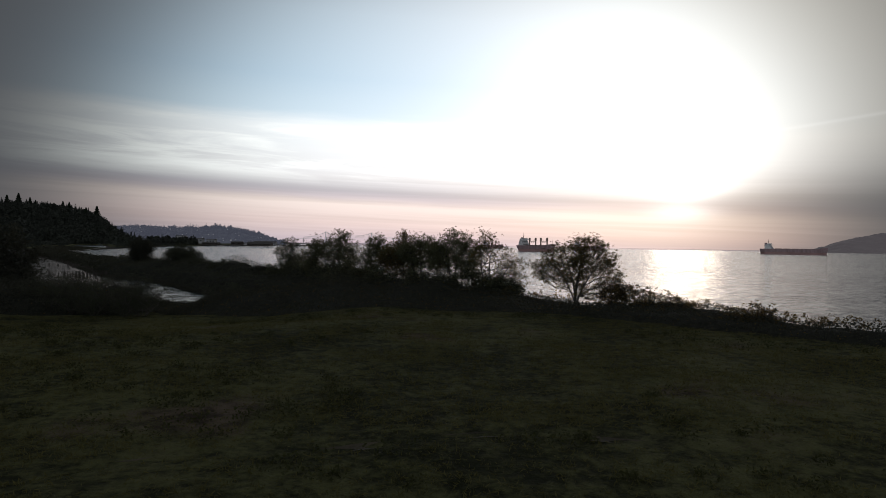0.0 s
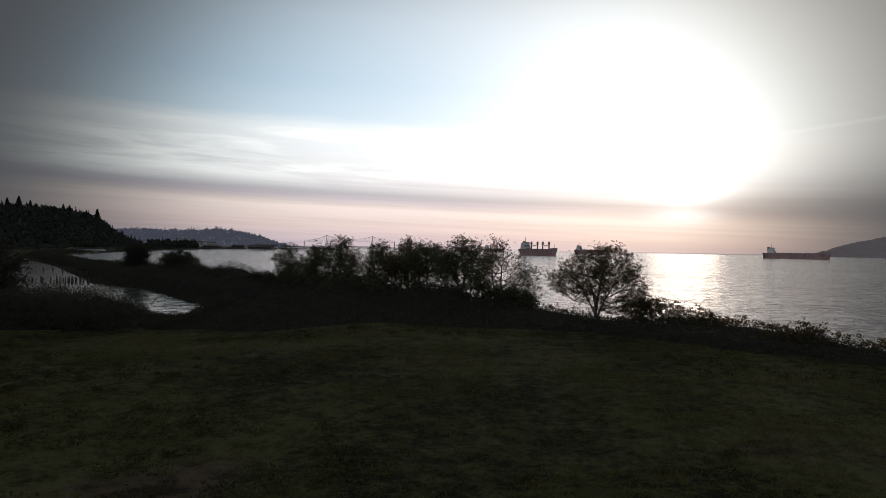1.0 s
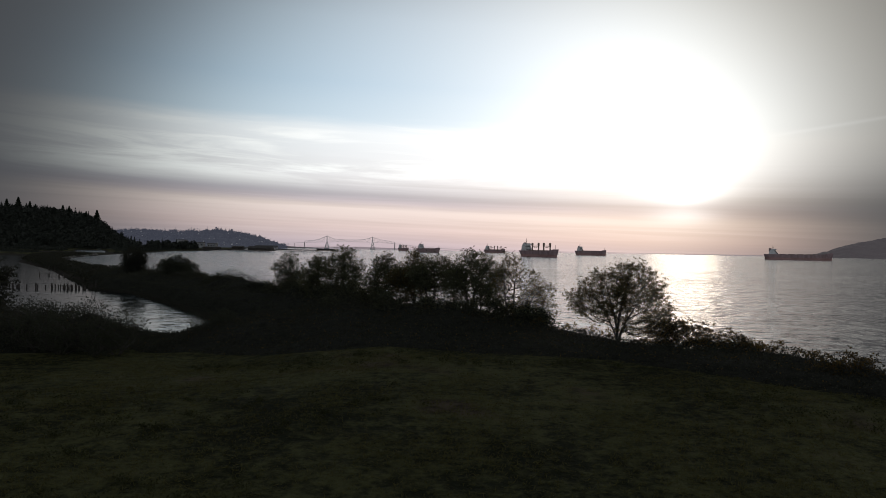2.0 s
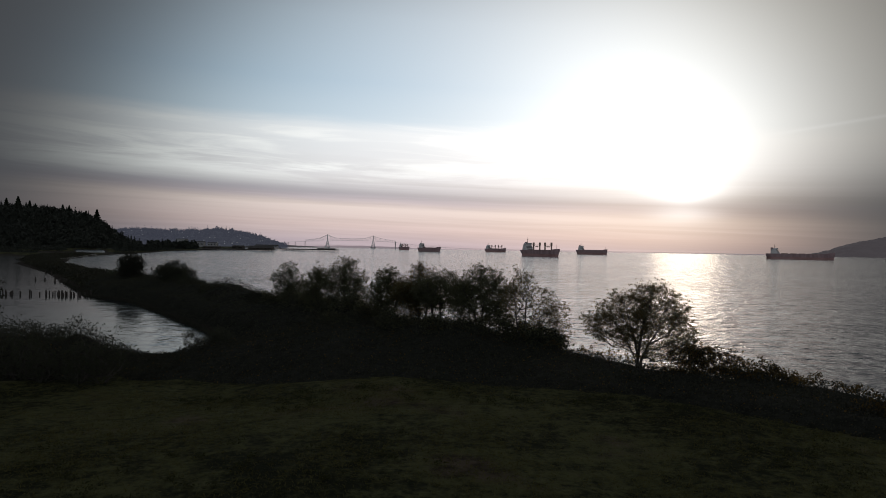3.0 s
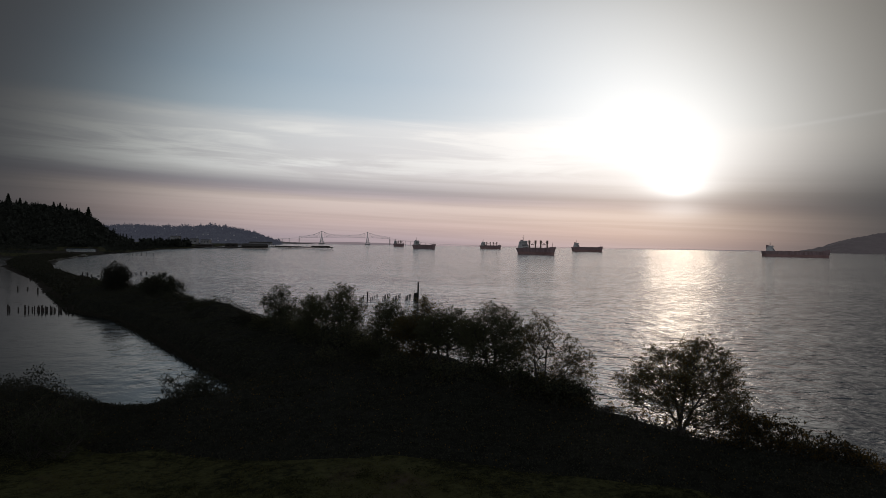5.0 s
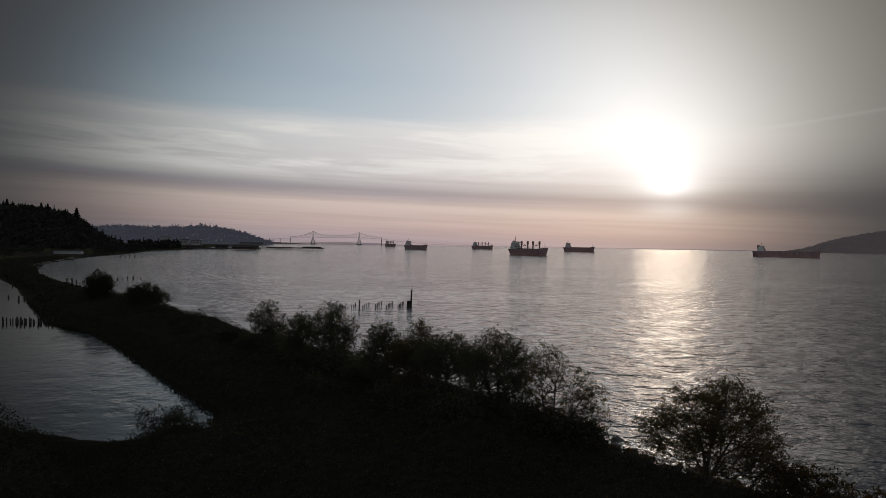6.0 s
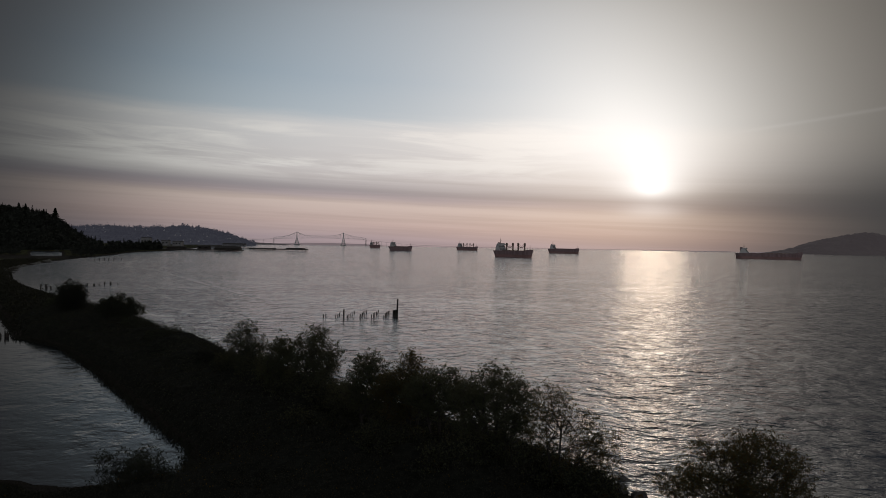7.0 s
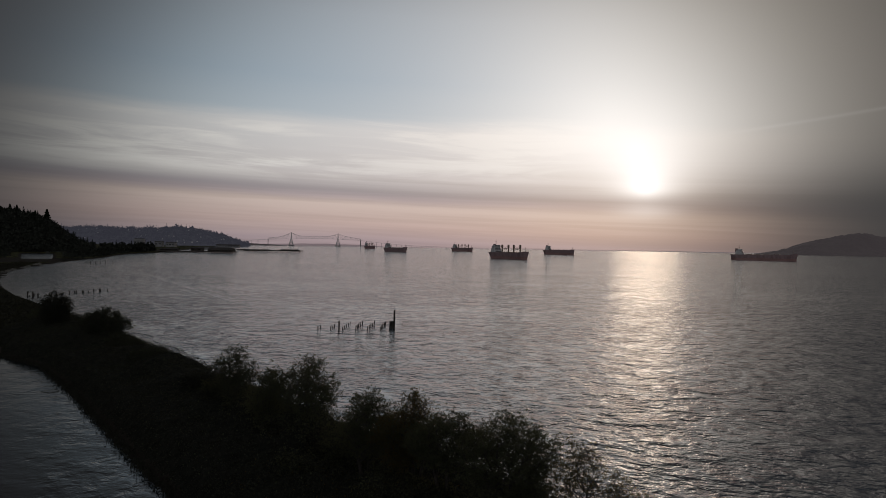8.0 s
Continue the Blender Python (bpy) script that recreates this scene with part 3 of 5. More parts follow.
def sheet(xs, ys, z):
    X, Y = np.meshgrid(xs, ys)
    verts = np.stack([X.ravel(), Y.ravel(), z.ravel()], 1)
    i = np.arange(len(ys) - 1)[:, None] * len(xs) + np.arange(len(xs) - 1)[None]
    i = i.ravel()
    return verts, np.stack([i, i + 1, i + 1 + len(xs), i + len(xs)], 1)


def ground_sheet():
    xs = graded(-4000, 3600, -110, 60, 1.6, 1.07)
    ys = graded(-400, 4950, -12, 240, 1.6, 1.07)
    xs = np.unique(np.concatenate([xs, np.arange(-760, -440, 11.0)]))      # closer lines round the far pond
    ys = np.unique(np.concatenate([ys, np.arange(850, 1330, 11.0)]))
    X, Y = np.meshgrid(xs, ys)
    z, _, _ = land_height(X, Y)
    v, f = sheet(xs, ys, z)
    tagged(piece("ground", mesh_of("ground", v, f, GROUND, True)), "rough grassy shore land falling to the river", "ground", kind="structure")
    v = [(-4950, -420, 0), (4950, -420, 0), (4950, 4985, 0), (-4950, 4985, 0)]
    tagged(piece("water", mesh_of("water", v, [(0, 1, 2, 3)], WATER)), "wide rippled river reflecting the evening sky", "water", kind="structure")
    v = [(x, y, 0.02) for x, y in POND]
    tagged(piece("water", mesh_of("water", v, [tuple(range(len(v)))], POND_WATER)), "still pale pond on the flats beyond the bay", "water", kind="structure")


ground_sheet()


def height_at(x, y):
    return float(land_height(np.array([float(x)]), np.array([float(y)]))[0][0])


# far bank: a wooded hill, the town hill, the hill across the river and the low far shore
def ridge_hill(name, profile, y_front, y_ridge, y_back, mat, label, seed, rough_z, nx=160, ny=26, kind="structure"):
    px, pz = zip(*profile)
    xs = np.linspace(px[0], px[-1], nx)
    ys = np.concatenate([np.linspace(y_front, y_ridge, ny), np.linspace(y_ridge, y_back, 6)[1:]])
    U, Y = np.meshgrid(xs, ys)
    X = U * Y / y_ridge
    f = np.where(Y <= y_ridge, smooth01(Y, y_front, y_ridge) * 0.5 + 0.5 * np.clip((Y - y_front) / (y_ridge - y_front), 0, 1), 1 - 0.25 * smooth01(Y, y_ridge, y_back))
    top = np.interp(U, px, pz)
    z = top * f + (lumps(X, Y, (px[-1] - px[0]) / 40, seed) - 0.5) * rough_z * np.minimum(top / 20, 1) + (lumps(X, Y, (px[-1] - px[0]) / 110, seed + 1) - 0.5) * rough_z * 0.7 * np.minimum(top / 20, 1) - 1.0
    v, fc = sheet(xs, ys, z)
    v[:, 0] = X.ravel()
    ob = tagged(piece(name, mesh_of(name, v, fc, mat, True)), label, "hill", kind=kind)
    return lambda x, y: float(np.interp(x * y_ridge / max(y, 1), px, pz) * (smooth01(np.array(y), y_front, y_ridge) * 0.5 + 0.5 * np.clip((y - y_front) / (y_ridge - y_front), 0, 1)))


WOOD_PROFILE = [(-1500, 95), (-1100, 92), (-960, 84), (-890, 76), (-851, 77), (-790, 73), (-772, 71), (-738, 65), (-707, 57), (-684, 42), (-662, 26), (-630, 11), (-602, 3), (-578, -2)]
WOOD_PROFILE = [(x * 1.333, 18 + (z - 18) * 1.333) for x, z in WOOD_PROFILE]
wood_hill = ridge_hill("hill", WOOD_PROFILE, 1290, 1800, 2100, FOREST, "dark wooded hill rising behind the far bank", 11, 6)
TOWN_PROFILE = [(-2900, 60), (-2400, 78), (-2114, 84), (-1928, 84), (-1844, 91), (-1642, 86), (-1474, 88), (-1400, 94), (-1339, 99), (-1270, 90), (-1204, 83), (-1150, 70), (-1103, 60), (-1040, 36), (-968, 12), (-930, 0)]
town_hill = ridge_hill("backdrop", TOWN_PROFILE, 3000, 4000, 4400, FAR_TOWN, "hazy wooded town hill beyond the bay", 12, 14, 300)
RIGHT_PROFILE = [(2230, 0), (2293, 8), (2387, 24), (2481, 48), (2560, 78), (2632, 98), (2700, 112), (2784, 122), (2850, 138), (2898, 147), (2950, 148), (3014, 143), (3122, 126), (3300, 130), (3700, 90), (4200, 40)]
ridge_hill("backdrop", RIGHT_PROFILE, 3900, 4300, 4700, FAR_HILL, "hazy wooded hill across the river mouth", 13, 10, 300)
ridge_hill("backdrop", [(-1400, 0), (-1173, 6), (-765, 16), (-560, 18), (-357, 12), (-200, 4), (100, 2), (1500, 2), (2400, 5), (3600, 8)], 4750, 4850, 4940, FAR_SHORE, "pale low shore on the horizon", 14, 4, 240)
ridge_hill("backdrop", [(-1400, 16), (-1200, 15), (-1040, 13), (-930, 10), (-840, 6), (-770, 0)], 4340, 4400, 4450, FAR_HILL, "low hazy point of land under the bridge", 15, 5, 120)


def clump_wood(name, places, sizes, mat, label, seed, category="woods", cards=60, pointed=0.22, card=0.62):
    """Woods seen from far off: every tree a loose crown of leafy sprays, some pointed and some round."""
    rng = np.random.default_rng(seed)
    p, s = np.repeat(np.array(places), cards, axis=0), np.repeat(np.array(sizes), cards)
    spiky = np.repeat(rng.random(len(places)) < pointed, cards)
    d = unit(rng.normal(size=(len(p), 3))) * rng.uniform(0.45, 1.0, (len(p), 1))
    f = rng.random(len(p))
    a = rng.uniform(0, 6.283, len(p))
    r = (1 - f) * 0.55 * rng.uniform(0.4, 1.0, len(p))
    cone = np.stack([np.cos(a) * r, np.sin(a) * r, f * 2.3 - 0.7], 1)
    d = np.where(spiky[:, None], cone, d * np.array([1, 1, 1.1]))
    me = leaves(name, p + d * s[:, None], np.where(spiky, s * 0.5 * (1.1 - 0.75 * f), s * card), mat, rng, slim=0.36)
    return tagged(piece(name, me), label, category, kind="stuff")


def house_spots():
    rng = np.random.default_rng(41)
    spots = []
    while len(spots) < 48:
        y = rng.uniform(3080, 3900)
        x = rng.uniform(-2250, -1060) * y / 4000
        z = town_hill(x, y)
        if 4 < z < 80:
            spots.append((x, y, z, rng.uniform(-40, 40), rng.uniform(0.4, 0.8)))
    return spots


HOUSE_SPOTS = house_spots()


def hill_woods():
    rng = np.random.default_rng(21)
    pts, sizes = [], []
    while len(pts) < 1800:
        y = rng.uniform(1295, 1880)
        x = rng.uniform(-1660, -745) * y / 1800
        z = wood_hill(x, y)
        if z > 1.5:
            s = rng.uniform(6.0, 14.0)
            pts.append((x, y, z + s * 0.35))
            sizes.append(s)
    clump_wood("woods", pts, sizes, FOREST, "dense dark mixed woods on the far hill", 22, cards=80, card=0.41)
    # uneven crowns along the skyline
    pts, sizes = [], []
    for x in np.sort(rng.uniform(-1640, -880, 190)):
        s = rng.uniform(5.0, 11.5) * (0.75 + 0.5 * float(lumps(np.array(x), np.array(0.0), 70.0, 3)))
        pts.append((x, 1795 + rng.uniform(-25, 15), wood_hill(x, 1795) + s * rng.uniform(0.5, 1.0)))
        sizes.append(s)
    clump_wood("woods", pts, sizes, FOREST, "dark mixed crowns along the hill's skyline", 26, cards=110, pointed=0.45, card=0.3)
    # trees along the low far bank
    line = along([(-500, 1120), (-510, 1160), (-560, 1300), (-585, 1440), (-575, 1560), (-600, 1640)], 330)
    pts, sizes = [], []
    for i, (x, y) in enumerate(line):
        s = rng.uniform(2.5, 5.5) * (1.0 + 0.7 * (y > 1380))
        pts.append((x - rng.uniform(4, 40), y + rng.uniform(-8, 8), 3.0 + s * rng.uniform(0.3, 1.3)))
        sizes.append(s)
    clump_wood("woods", pts, sizes, FOREST, "dark trees along the low far bank", 23)
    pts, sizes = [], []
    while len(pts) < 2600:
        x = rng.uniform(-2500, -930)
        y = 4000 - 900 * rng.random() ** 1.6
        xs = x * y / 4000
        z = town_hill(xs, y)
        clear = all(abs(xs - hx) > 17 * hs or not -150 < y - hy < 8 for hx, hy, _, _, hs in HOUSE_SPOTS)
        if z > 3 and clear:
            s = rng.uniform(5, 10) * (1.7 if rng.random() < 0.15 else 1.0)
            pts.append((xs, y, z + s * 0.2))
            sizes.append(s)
    # these woods carry the hill's painted haze glow too
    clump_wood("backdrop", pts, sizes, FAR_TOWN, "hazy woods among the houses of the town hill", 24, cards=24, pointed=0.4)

    # scrub on the flats before the hill
    x, y = rng.uniform(-1000, -380, 2600), rng.uniform(700, 1420, 2600)
    x, y = np.concatenate([x, rng.uniform(-900, -440, 3000), rng.uniform(-660, -430, 2200)]), np.concatenate([y, rng.uniform(820, 1010, 3000), rng.uniform(980, 1480, 2200)])
    h, sd, lag = land_height(x, y)
    k = (h > 0.4) & (sd > 3) & (edge_distance(x, y, POND + POND[:1]) > 14) & ~((y < 1010) & (-x > 0.49 * y) & (-x < 0.60 * y))
    low = (y < 1010) & (x > -640)
    sizes = rng.uniform(1.6, 3.6, k.sum()) * np.where(low[k], 0.35, 1.0)
    clump_wood("scrub", np.stack([x[k], y[k], h[k] + sizes * 0.4], 1), sizes, FOREST, "dark scrub on the flats by the far shore", 25, "scrub", 20, 0.0)


hill_woods()

# ------------------------------------------------------------ skyline spruces on the wooded hill
def spruce(place, height, seed):
    rng = np.random.default_rng(seed)
    root = thing("spruce", place, "dark spruce standing above the woods on the hill", "tree", "skyline spruces")
    bm = bmesh.new()
    rod(bm, (0, 0, 0), (0, 0, height * 0.97), height * 0.018, 0.04, 6)
    part("trunk", bm, BARK, root)
    n = 2400
    f = rng.random(n) ** 0.75
    z = height * (0.12 + 0.88 * f)
    tier = 0.72 + 0.28 * np.cos(z / height * 46)
    a = rng.uniform(0, 6.283, n)
    ragged = 0.8 + 0.35 * np.sin(a * 3 + z * 0.9 + seed) * np.sin(z * 1.7)
    r = height * 0.40 * (1 - f) ** 0.85 * tier * ragged * rng.uniform(0.2, 1.0, n) ** 0.5 + 0.15
    c = np.stack([np.cos(a) * r, np.sin(a) * r, z - r * 0.25], 1)
    piece("crown", leaves("crown", c, height * 0.10, CONIFER, rng, upright=-0.3, slim=0.3), root)
    return root


SPRUCES = [spruce((-1167, 1790, wood_hill(-1167, 1790) - 2), 34, 31), spruce((-1136, 1790, wood_hill(-1136, 1790) - 2), 38, 32)]
for x, top, h, k in [(-1105, 114, 30, 0), (-1090, 107, 27, 1), (-1017, 105, 30, 0), (-1000, 103, 26, 1), (-926, 93, 25, 0), (-1206, 122, 35, 1), (-1253, 127, 34, 0), (-1313, 130, 36, 1), (-1037, 98, 20, 1), (-955, 90, 18, 0)]:
    foot = wood_hill(x, 1790) - 2
    h = min(max(top + 7 - foot, 14), 40)
    m = pose(x, 1790, foot, 0, 0, x * 7 % 360) @ Matrix.Scale(h / (34 if k == 0 else 38), 4)
    copy_thing(SPRUCES[k], m)

# ------------------------------------------------------------ ships at anchor


def hull_part(name, L, B, z0, z1, lines, mat, root, label=""):
    """A shell lofted between two heights; lines gives half breadth and x shift at a station and height."""
    st = np.linspace(0, 1, 26)
    zs = np.linspace(z0, z1, 4)
    verts, faces = [], []
    for s in st:
        row = []
        for z in zs:
            hb, dx, dz = lines(s, z)
            row.append((s * L + dx, hb * B / 2, z + dz))
        verts += row + [(x, -y, z) for x, y, z in row]
    m = len(zs)
    for i in range(len(st) - 1):
        a, b = i * 2 * m, (i + 1) * 2 * m
        for k in range(m - 1):
            faces.append((a + k, b + k, b + k + 1, a + k + 1))
            faces.append((a + m + k, a + m + k + 1, b + m + k + 1, b + m + k))
        faces.append((a + m - 1, b + m - 1, b + 2 * m - 1, a + 2 * m - 1))
    for k in range(m - 1):
        faces.append((k, k + 1, m + k + 1, m + k))
        e = (len(st) - 1) * 2 * m
        faces.append((e + k, e + m + k, e + m + k + 1, e + k + 1))
    return piece(name, mesh_of(name, verts, faces, mat, False), root, label)


def bulk_carrier(stern, bow, freeboard, house, cranes, label, colours=None, beam=0.17):
    """Stern and bow on the water, freeboard and deckhouse height in metres, number of deck cranes."""
    dark, red = colours or (HULL_DARK, HULL_RED)
    sx, sy = stern
    L = math.hypot(bow[0] - sx, bow[1] - sy)
    B, D, H = L * beam, freeboard, house
    root = thing("cargo_ship", (sx, sy, 0), label, "ship", "ships at anchor")
    root.rotation_euler = (0, 0, math.atan2(bow[1] - sy, bow[0] - sx))

    def lines(s, z):
        k = max(0.0, min(1.0, z / D))
        fine_bow = 1 - max(0, (s - (0.80 + 0.10 * k)) / (0.20 - 0.10 * k)) ** 2.2
        fine_stern = 1 - max(0, (0.12 - s) / 0.12) ** 2 * (0.75 - 0.6 * k)
        hb = max(0.02, fine_bow) * fine_stern
        dx = (k ** 1.6) * 0.018 * L * max(0, (s - 0.8) / 0.2) - k * 0.012 * L * max(0, (0.1 - s) / 0.1)
        dz = 0.0
        if z > D * 0.9:
            dz = (0.020 * L * smooth01(np.array(s), 0.90, 0.94) + 0.010 * L * max(0, (s - 0.5) / 0.5) ** 2) * 1.0
        return hb, dx, float(dz)

    cut = D * 0.42
    hull_part("lower_hull", L, B, -2.0, cut, lines, red, root, "dull red lower hull")
    hull_part("upper_hull", L, B, cut, D, lines, dark, root, "dark painted upper hull")
    bm = bmesh.new()
    tiers = 4
    for i in range(tiers):
        w = B * (0.44 - 0.02 * i)
        box(bm, L * (0.065 + 0.004 * i), L * (0.185 - 0.012 * i), -w, w, D + H * i / (tiers + 1), D + H * (i + 1) / (tiers + 1) - 0.25, 0.15)
        box(bm, L * 0.055, L * 0.19, -w - 0.5, w + 0.5, D + H * (i + 1) / (tiers + 1) - 0.25, D + H * (i + 1) / (tiers + 1))
    house_ob = part("deckhouse", bm, SHIP_WHITE, root, "white painted accommodation block")
    for i in range(3):
        bm = bmesh.new()
        box(bm, L * (0.185 - 0.012 * i), L * (0.185 - 0.012 * i) + 0.08, -B * 0.34, B * 0.34, D + H * (i + 0.45) / (tiers + 1), D + H * (i + 0.72) / (tiers + 1))
        part("window", bm, SHIP_GLASS, house_ob)
    bm = bmesh.new()
    box(bm, L * 0.10, L * 0.158, -B * 0.36, B * 0.36, D + H * tiers / (tiers + 1), D + H, 0.3)
    box(bm, L * 0.125, L * 0.16, -B * 0.52, B * 0.52, D + H * tiers / (tiers + 1), D + H * (tiers + 0.45) / (tiers + 1), 0.2)
    wheel = part("wheelhouse", bm, SHIP_WHITE, root, "white wheelhouse with open bridge wings")
    bm = bmesh.new()
    box(bm, L * 0.158, L * 0.158 + 0.1, -B * 0.34, B * 0.34, D + H * (tiers + 0.45) / (tiers + 1), D + H * (tiers + 0.8) / (tiers + 1))
    part("window", bm, SHIP_GLASS, wheel)
    bm = bmesh.new()
    box(bm, L * 0.055, L * 0.09, -B * 0.12, B * 0.12, D + H * 0.4, D + H * 1.12, 0.6)
    part("funnel", bm, dark, root)
    bm = bmesh.new()
    rod(bm, (L * 0.115, 0, D + H), (L * 0.115, 0, D + H * 1.75), 0.6, 0.25)
    rod(bm, (L * 0.115, -B * 0.12, D + H * 1.42), (L * 0.115, B * 0.12, D + H * 1.42), 0.25, 0.25)
    rod(bm, (L * 0.105, 0, D + H * 1.25), (L * 0.13, 0, D + H * 1.25), 0.3, 0.3)
    part("mast", bm, SHIP_STEEL, root)
    n_hatch = 5
    for i in range(n_hatch):
        x0 = 0.225 + i * (0.66 / n_hatch)
        bm = bmesh.new()
        box(bm, L * x0, L * (x0 + 0.66 / n_hatch * 0.72), -B * 0.27, B * 0.27, D, D + 1.1, 0.2)
        part("hatch_cover", bm, SHIP_STEEL, root)
    for i in range(cranes):
        x = L * (0.30 + 0.165 * i + 0.015 * (i % 2))
        bm = bmesh.new()
        rod(bm, (x, 0, D), (x, 0, D + H * 0.95), 1.7, 1.45, 10)
        box(bm, x - 1.7, x + 1.7, -1.7, 1.7, D + H * 0.62, D + H * 1.05, 0.3)
        crane = part("deck_crane", bm, SHIP_STEEL, root, "buff deck crane with lowered jib")
        bm = bmesh.new()
        end = x + L * 0.13 * (-1 if i % 2 else 1)
        for y in (-0.8, 0.8):
            bar(bm, (x, y, D + H * 0.62), (end, y * 0.4, D + H * 0.42), 0.6)
        for k in range(5):
            f = (k + 0.5) / 5
            bar(bm, (x + (end - x) * f, -0.7, D + H * (0.62 - 0.2 * f)), (x + (end - x) * f, 0.7, D + H * (0.62 - 0.2 * f)), 0.3)
        bar(bm, (x, 0, D + H * 1.0), (end, 0, D + H * 0.42), 0.3)
        part("jib", bm, SHIP_STEEL, crane)
    bm = bmesh.new()
    rod(bm, (L * 0.955, 0, D), (L * 0.955, 0, D + H * 0.8), 0.5, 0.2)
    rod(bm, (L * 0.955, -1.5, D + H * 0.55), (L * 0.955, 1.5, D + H * 0.55), 0.15, 0.15)
    part("foremast", bm, SHIP_STEEL, root)
    bm = bmesh.new()
    for s in np.linspace(0.22, 0.9, 24):
        for y in (-1, 1):
            bar(bm, (L * s, y * B * 0.47, D), (L * s, y * B * 0.47, D + 1.1), 0.12)
    for y in (-1, 1):
        bar(bm, (L * 0.22, y * B * 0.47, D + 1.1), (L * 0.9, y * B * 0.47, D + 1.1), 0.12)
    part("deck_rail", bm, SHIP_STEEL, root)
    bm = bmesh.new()
    box(bm, -L * 0.012, L * 0.012, -0.4, 0.4, -2.0, D * 0.3, 0.1)
    part("rudder", bm, red, root)
    return root


bulk_carrier((900, 1890), (1030, 1793), 15.5, 15.0, 0, "long dark bulk carrier in ballast with white deckhouse aft", beam=0.16)
bulk_carrier((180, 1561), (243, 1462), 14.0, 16.5, 4, "dark red bulk carrier with four deck cranes", beam=0.2)
bulk_carrier((468, 2383), (550, 2295), 15.5, 15.0, 0, "dull red cargo ship riding high with white deckhouse")
bulk_carrier((-91, 2370), (-18, 2277), 14.0, 15.0, 0, "dark cargo ship with light deckhouse near the bridge", (HULL_DARK, HULL_DARK))
bulk_carrier((176, 2897), (253, 2813), 14.0, 15.0, 4, "small distant bulk carrier with deck cranes")
bulk_carrier((-230, 3401), (-178, 3345), 14.0, 15.0, 4, "far cargo ship with cranes anchored before the bridge")

# ------------------------------------------------------------ the long steel bridge
DECK_LINE = [(-1200, 24), (-1113, 30), (-958, 40), (-804, 45), (-649, 49), (-494, 49), (-339, 43), (-184, 26), (-60, 17), (48, 11.5), (242, 7.5), (435, 6.5), (768, 6.5), (1129, 6.5), (1490, 6.5), (2060, 6.5)]
TOP_LINE = [(-958, 50), (-900, 55), (-850, 66), (-804, 88), (-760, 69), (-720, 64.5), (-649, 63), (-580, 65), (-540, 68.5), (-491, 85), (-450, 70), (-400, 62), (-339, 53)]


def bridge_y(x):
    return 4600 - 300 * float(smooth01(np.array(float(x)), 300, 2000))


def big_bridge():
    root = thing("bridge", (0, 0, 0), "long grey-green steel cantilever bridge with low causeway", "bridge")
    dz = lambda x: float(np.interp(x, *zip(*DECK_LINE)))
    tz = lambda x: float(np.interp(x, *zip(*TOP_LINE)))
    bm = bmesh.new()
    xs = list(range(-1200, 2060, 20))
    for a, b in zip(xs[:-1], xs[1:]):
        for side in (-5.5, 5.5):
            bar(bm, (a, bridge_y(a) + side, dz(a)), (b, bridge_y(b) + side, dz(b)), 0.9)
        bar(bm, (a, bridge_y(a), dz(a) + 0.3), (b, bridge_y(b), dz(b) + 0.3), 0.8)
    part("deck", bm, STEEL, root)
    panels = np.linspace(-958, -339, 37)
    for side in (-7.0, 7.0):
        bm = bmesh.new()
        for i, (a, b) in enumerate(zip(panels[:-1], panels[1:])):
            y = 4600 + side
            bar(bm, (a, y, tz(a)), (b, y, tz(b)), 1.2)
            bar(bm, (a, y, dz(a)), (a, y, tz(a)), 0.55)
            lo, hi = (a, b) if i % 2 else (b, a)
            bar(bm, (lo, y, dz(lo)), (hi, y, tz(hi)), 0.55)
        bar(bm, (panels[-1], y, dz(panels[-1])), (panels[-1], y, tz(panels[-1])), 2.0)
        part("truss", bm, STEEL, root)
    for x in (-804, -491):
        tower = bmesh.new()
        for side in (-7, 7):
            for lean in (-1, 1):
                bar(tower, (x + lean * 13, 4600 + side, 6), (x + lean * 3, 4600 + side, dz(x)), 2.6)
            bar(tower, (x - 10, 4600 + side, 16), (x + 10, 4600 + side, 16), 1.5)
            bar(tower, (x, 4600 + side, dz(x)), (x, 4600 + side, tz(x) + 2), 3.0)
            bar(tower, (x - 12, 4600 + side, 8), (x + 5, 4600 + side, 34), 1.2)
            bar(tower, (x + 12, 4600 + side, 8), (x - 5, 4600 + side, 34), 1.2)
        part("tower", tower, STEEL, root)
        foot = bmesh.new()
        box(foot, x - 19, x + 19, 4588, 4612, -3, 6.5, 0.8)
        part("footing", foot, CONCRETE, root)
    for x in (-958, -339):
        pier = bmesh.new()
        half = 0.8 if x < -900 else 2.4
        box(pier, x - half, x + half, 4592, 4608, -3, dz(x) - 0.5, 0.5)
        part("pier", pier, CONCRETE, root)
    for x in list(range(-1160, -980, 45)) + list(range(-300, 2040, 34)):
        half = 0.6 if x < 250 else 0.16
        for side in (-4.2, 4.2):
            pier = bmesh.new()
            box(pier, x - half, x + half, bridge_y(x) + side - 0.5, bridge_y(x) + side + 0.5, -3, dz(x) - 0.6)
            part("pier", pier, CONCRETE, root)


big_bridge()

# ------------------------------------------------------------ wharves and town buildings across the bay


